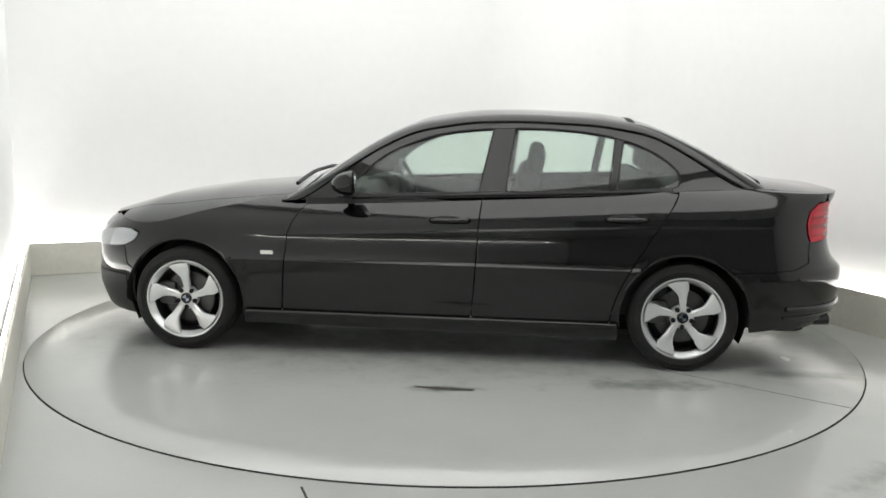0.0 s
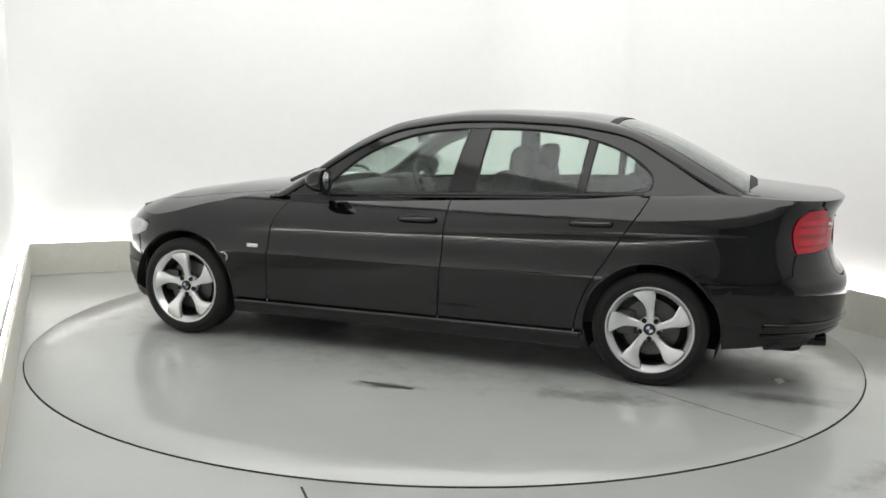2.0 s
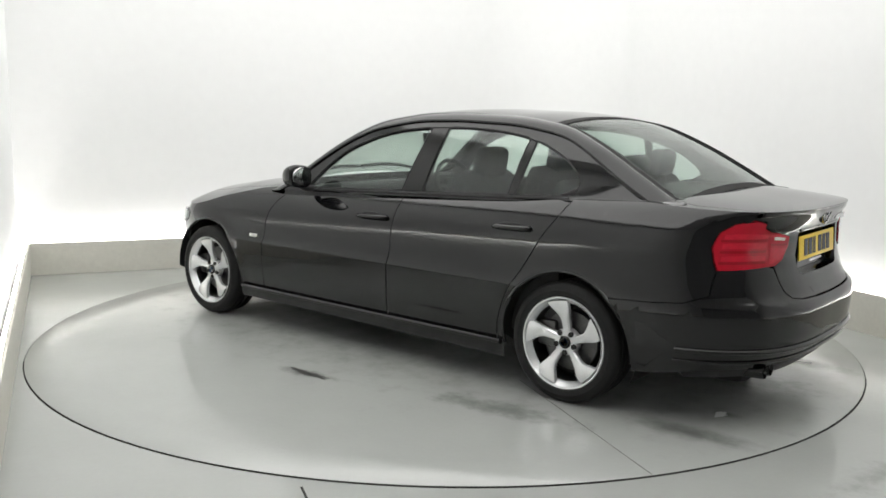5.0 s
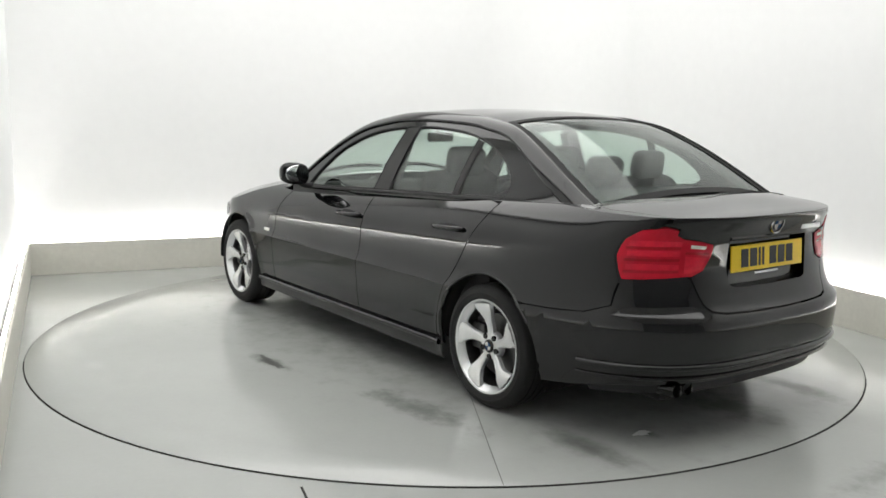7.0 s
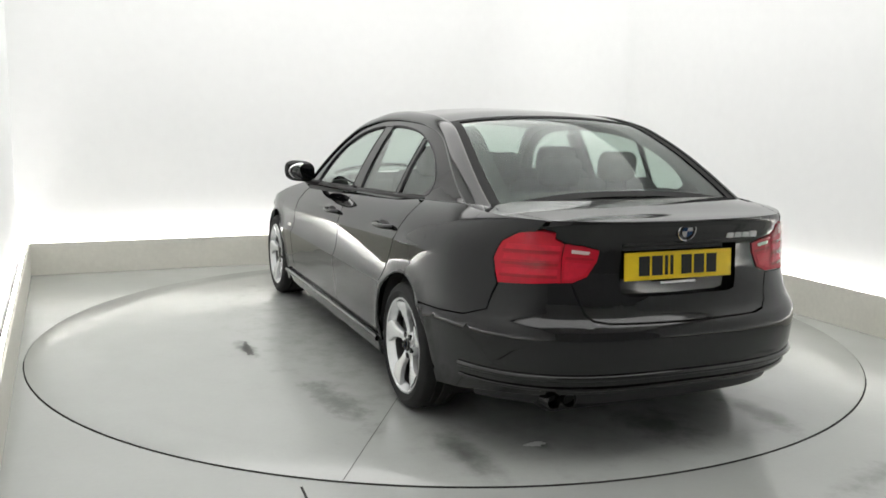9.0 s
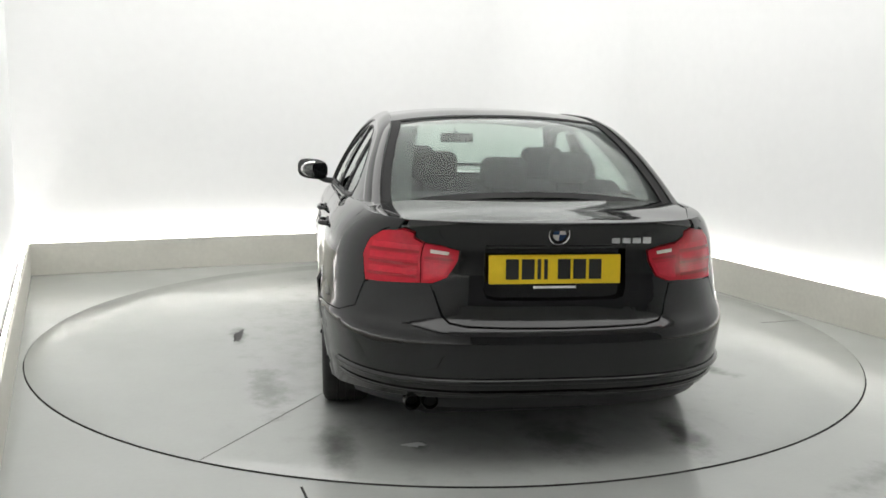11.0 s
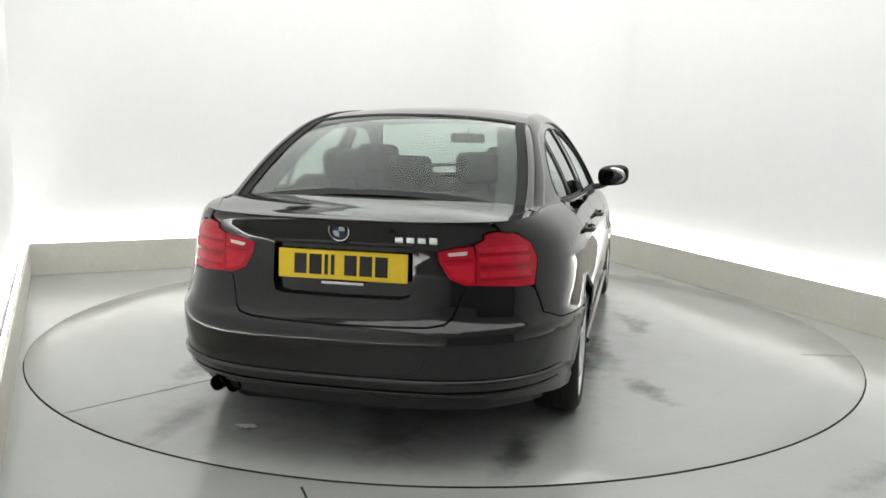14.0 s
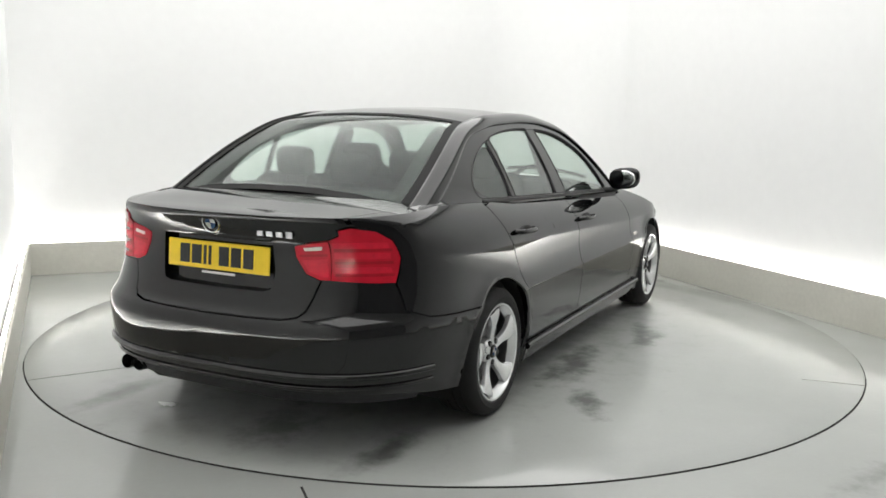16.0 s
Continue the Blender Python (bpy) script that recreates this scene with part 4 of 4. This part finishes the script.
def wheel(car, x, s):
    """Tyre, five-spoke alloy and brake."""
    w = new("wheel")
    w.parent = car
    tagged(w, "silver five-spoke alloy wheel with black tyre")
    w.matrix_basis = pose(x, s * 0.772, HUB_Z, 0, 0, 0 if s > 0 else 180)
    R = TYRE_R
    # profile from inner bead over the tread to the outer bead; +y is outwards
    prof = [(0.205, -0.09), (0.235, -0.105), (0.265, -0.105), (R - 0.012, -0.094), (R - 0.002, -0.08), (R, -0.06)]
    for g in (-0.04, 0.0, 0.04):
        prof += [(R, g - 0.006), (R - 0.007, g - 0.004), (R - 0.007, g + 0.004), (R, g + 0.006)]
    prof += [(R, 0.06), (R - 0.002, 0.08), (R - 0.012, 0.094), (R - 0.028, 0.102), (0.252, 0.106), (0.248, 0.104), (0.236, 0.104), (0.226, 0.100), (0.222, 0.094), (0.21, 0.09)]
    part("tyre", lathe(prof, 72), RUBBER, w, "black rubber tyre")
    # dark steel here puts the shade inside the rim into the colour
    part("barrel", lathe([(0.195, -0.09), (0.188, -0.05), (0.182, 0.03), (0.191, 0.066)], 60), STEEL, w, "inner rim barrel, shade put into its dark colour")
    part("rim", lathe([(0.190, 0.064), (0.193, 0.072), (0.206, 0.086), (0.214, 0.0985), (0.2215, 0.1005), (0.224, 0.094), (0.214, 0.085)], 72), ALLOY, w, "silver alloy rim")
    for k in range(5):
        bm = bmesh.new()
        rows = []
        n = 12
        for i in range(n + 1):
            f = i / n
            r = 0.040 + (0.204 - 0.040) * f
            half = 0.018 + 0.005 * smooth(0, 0.5, f) + 0.034 * smooth(0.42, 1.0, f)
            swirl = -0.20 * f * f
            d = 0.070 + 0.028 * smooth(0.1, 0.95, f)
            row = []
            for t, dd in ((-1.0, -0.024), (-0.96, -0.004), (-0.6, 0.002), (0.0, 0.0), (0.6, 0.001), (0.96, -0.006), (1.0, -0.026)):
                a = radians(90 + 72 * k) + swirl + math.atan2(t * half, r)
                rr = r
                row.append(bm.verts.new((rr * math.cos(a), d + dd, rr * math.sin(a))))
            rows.append(row)
        for a, b in zip(rows, rows[1:]):
            for j in range(6):
                bm.faces.new((a[j], a[j + 1], b[j + 1], b[j]))
        part("spoke", bm, ALLOY, w)
        # wheel bolt in its dark hole
        a = radians(90 + 72 * k + 36)
        bm = lathe([(0.0, 0.0765), (0.0125, 0.0765), (0.0135, 0.072), (0.0135, 0.05)], 12)
        bmesh.ops.translate(bm, vec=(0.050 * math.cos(a), 0, 0.050 * math.sin(a)), verts=bm.verts)
        part("wheel_bolt", bm, GLOSS_BLACK, w, "dark wheel bolt")
    part("hub", lathe([(0.0, 0.070), (0.036, 0.072), (0.060, 0.068), (0.066, 0.06), (0.066, 0.03)], 36), ALLOY, w)
    cap_ob = part("centre_cap", lathe([(0.0, 0.081), (0.026, 0.081), (0.031, 0.076), (0.031, 0.06)], 28), GLOSS_BLACK, w, "round black centre cap")
    for q in range(4):
        bm = bmesh.new()
        vs = [bm.verts.new((0, 0.0815, 0))]
        for i in range(7):
            a = radians(90 * q + 90 * i / 6)
            vs.append(bm.verts.new((0.019 * math.cos(a), 0.0815, 0.019 * math.sin(a))))
        bm.faces.new(vs)
        bmesh.ops.solidify(bm, geom=bm.faces[:], thickness=0.002)
        part("cap_field", bm, (BADGE_WHITE, BADGE_BLUE)[q % 2], cap_ob, smooth=False)
    part("brake_disc", lathe([(0.05, 0.02), (0.145, 0.02), (0.145, 0.0), (0.05, 0.0)], 48), STEEL, w, "worn steel brake disc")
    part("brake_caliper", box((0.10, 0.055, 0.13), (0.125, 0.015, 0.02), 0.015), STEEL, w, "grey brake caliper")
    part("backing", lathe([(0.0, -0.03), (0.19, -0.03), (0.19, -0.05)], 36), SHADOW_BLACK, w)
    return w


def seat(car, x, y, wide, lean):
    st = part("seat", box((0.50, wide, 0.16), (x + 0.22, y, 0.46), 0.05, (0, -6, 0), segments=4), CLOTH, car, "charcoal cloth car seat")
    part("backrest", box((0.15, wide, 0.58), (x - 0.08, y, 0.76), 0.06, (0, -lean, 0), segments=4), CLOTH, st)
    return st


def headrest(car, x, y, z, wide=0.25, tall=0.15):
    h = part("headrest", box((0.10, wide, tall), (x, y, z), 0.045, (0, -10, 0), segments=4), CLOTH, car, "charcoal padded headrest")
    for d in (-0.06, 0.06):
        part("headrest_post", tube([(x, y + d, z - tall / 2 - 0.07), (x, y + d, z - tall / 2 + 0.02)], 0.006, 8), STEEL, h)


def cabin(car):
    """Seats, shelf, dashboard and wheel behind the glass."""
    for y in (0.37, -0.37):
        seat(car, -0.38, y, 0.48, 17)
        headrest(car, -0.57, y, 1.09, 0.24, 0.17)
    seat(car, -1.02, 0, 1.24, 24)
    for y in (0.335, 0.0, -0.335):
        headrest(car, -1.26, y, 1.10 if y else 1.075, 0.21 if y else 0.23, 0.15)
    part("parcel_shelf", box((0.52, 1.16, 0.03), (-1.52, 0, 0.965), 0.01), TRIM_GREY, car, "dark rear parcel shelf")
    dash = part("dashboard", box((0.42, 1.40, 0.20), (0.60, 0, 0.80), 0.06, (0, 6, 0), segments=4), TRIM_GREY, car, "dark moulded dashboard")
    part("binnacle", box((0.16, 0.36, 0.08), (0.46, -0.37, 0.895), 0.035, segments=3), TRIM_GREY, dash)
    bm = ring(0.185, (0, 0, 0), 0.015, 36)
    bmesh.ops.transform(bm, matrix=pose(0.27, -0.37, 0.86) @ Matrix.Rotation(radians(-68), 4, "Y") @ Matrix.Rotation(radians(90), 4, "X"), verts=bm.verts)
    wheel_ob = part("steering_wheel", bm, PLASTIC, car, "black steering wheel")
    part("steering_boss", box((0.05, 0.16, 0.12), (0.285, -0.37, 0.86), 0.02, (0, 20, 0)), PLASTIC, wheel_ob)
    part("steering_spoke", box((0.03, 0.34, 0.03), (0.28, -0.37, 0.86), 0.01, (0, 20, 0)), PLASTIC, wheel_ob)
    mir = part("interior_mirror", box((0.03, 0.22, 0.06), (0.17, 0.0, 1.20), 0.014, (0, 0, 8), segments=3), PLASTIC, car, "dark interior mirror")
    part("mirror_stem", tube([(0.18, 0, 1.22), (0.22, 0, 1.255)], 0.01, 8), PLASTIC, mir)
    part("cabin_floor", box((2.4, 1.40, 0.04), (-0.25, 0, 0.24), 0.01), CLOTH, car)
    for s in (1, -1):
        part("door_card", box((2.0, 0.05, 0.60), (-0.30, s * 0.765, 0.585), 0.015), TRIM_GREY, car, "dark door lining")
        part("belt_tower", box((0.07, 0.04, 0.40), (-0.36, s * 0.665, 1.06), 0.012, (s * 22, 0, 0)), TRIM_GREY, car, "dark inner pillar lining")
    skin("headlining", [[(0.05, 0.50), (0.05, -0.50), (-1.02, -0.50), (-1.02, 0.50)]], roof, HEADLINING, car, 0.1, 0.01, "grey cloth headlining", -0.03)
    # dark shell under the body
    part("underbody", box((3.9, 1.10, 0.10), (-0.05, 0, 0.225), 0.03), SHADOW_BLACK, car, "dark underbody")
    part("engine_bay", box((1.1, 1.05, 0.40), (1.42, 0, 0.45), 0.05), SHADOW_BLACK, car)
    part("boot_floor", box((0.75, 1.05, 0.45), (-1.75, 0, 0.50), 0.05), SHADOW_BLACK, car)
    part("silencer", box((0.22, 0.75, 0.14), (-2.02, 0.15, 0.225), 0.05), SHADOW_BLACK, car)


def car_thing():
    car = tagged(new("saloon_car"), "glossy black four-door saloon car parked on the turntable", "car")
    for s in (1, -1):
        flank(car, s)
    tail(car)
    upper(car)
    nose(car)
    cabin(car)
    first = wheel(car, AXLE, 1)
    for x, s in ((-AXLE, 1), (AXLE, -1), (-AXLE, -1)):
        copy_thing(first, pose(x, s * 0.772, HUB_Z, 0, 0, 0 if s > 0 else 180))
    # the turning axis is the origin; the car stands a little off it
    shift = Matrix.Translation((*OFF, 0))
    for o in list(car.children):
        o.matrix_basis = shift @ o.matrix_basis
    return car


booth()
TABLE = turntable()
CAR = car_thing()


def motions():
    """The turntable turns steadily and carries the car."""
    turns = ((0, -5.5), (1, -12.15), (2, -18.75), (3, -25.45), (4, -32.25), (6.5, -49.55), (9, -67.1), (11.5, -84.8), (13.5, -99.0), (16, -116.7))
    rows = [(t, pose(0, 0, 0, 0, 0, 180 + a)) for t, a in turns]
    walk(TABLE, rows)
    walk(CAR, rows)


motions()
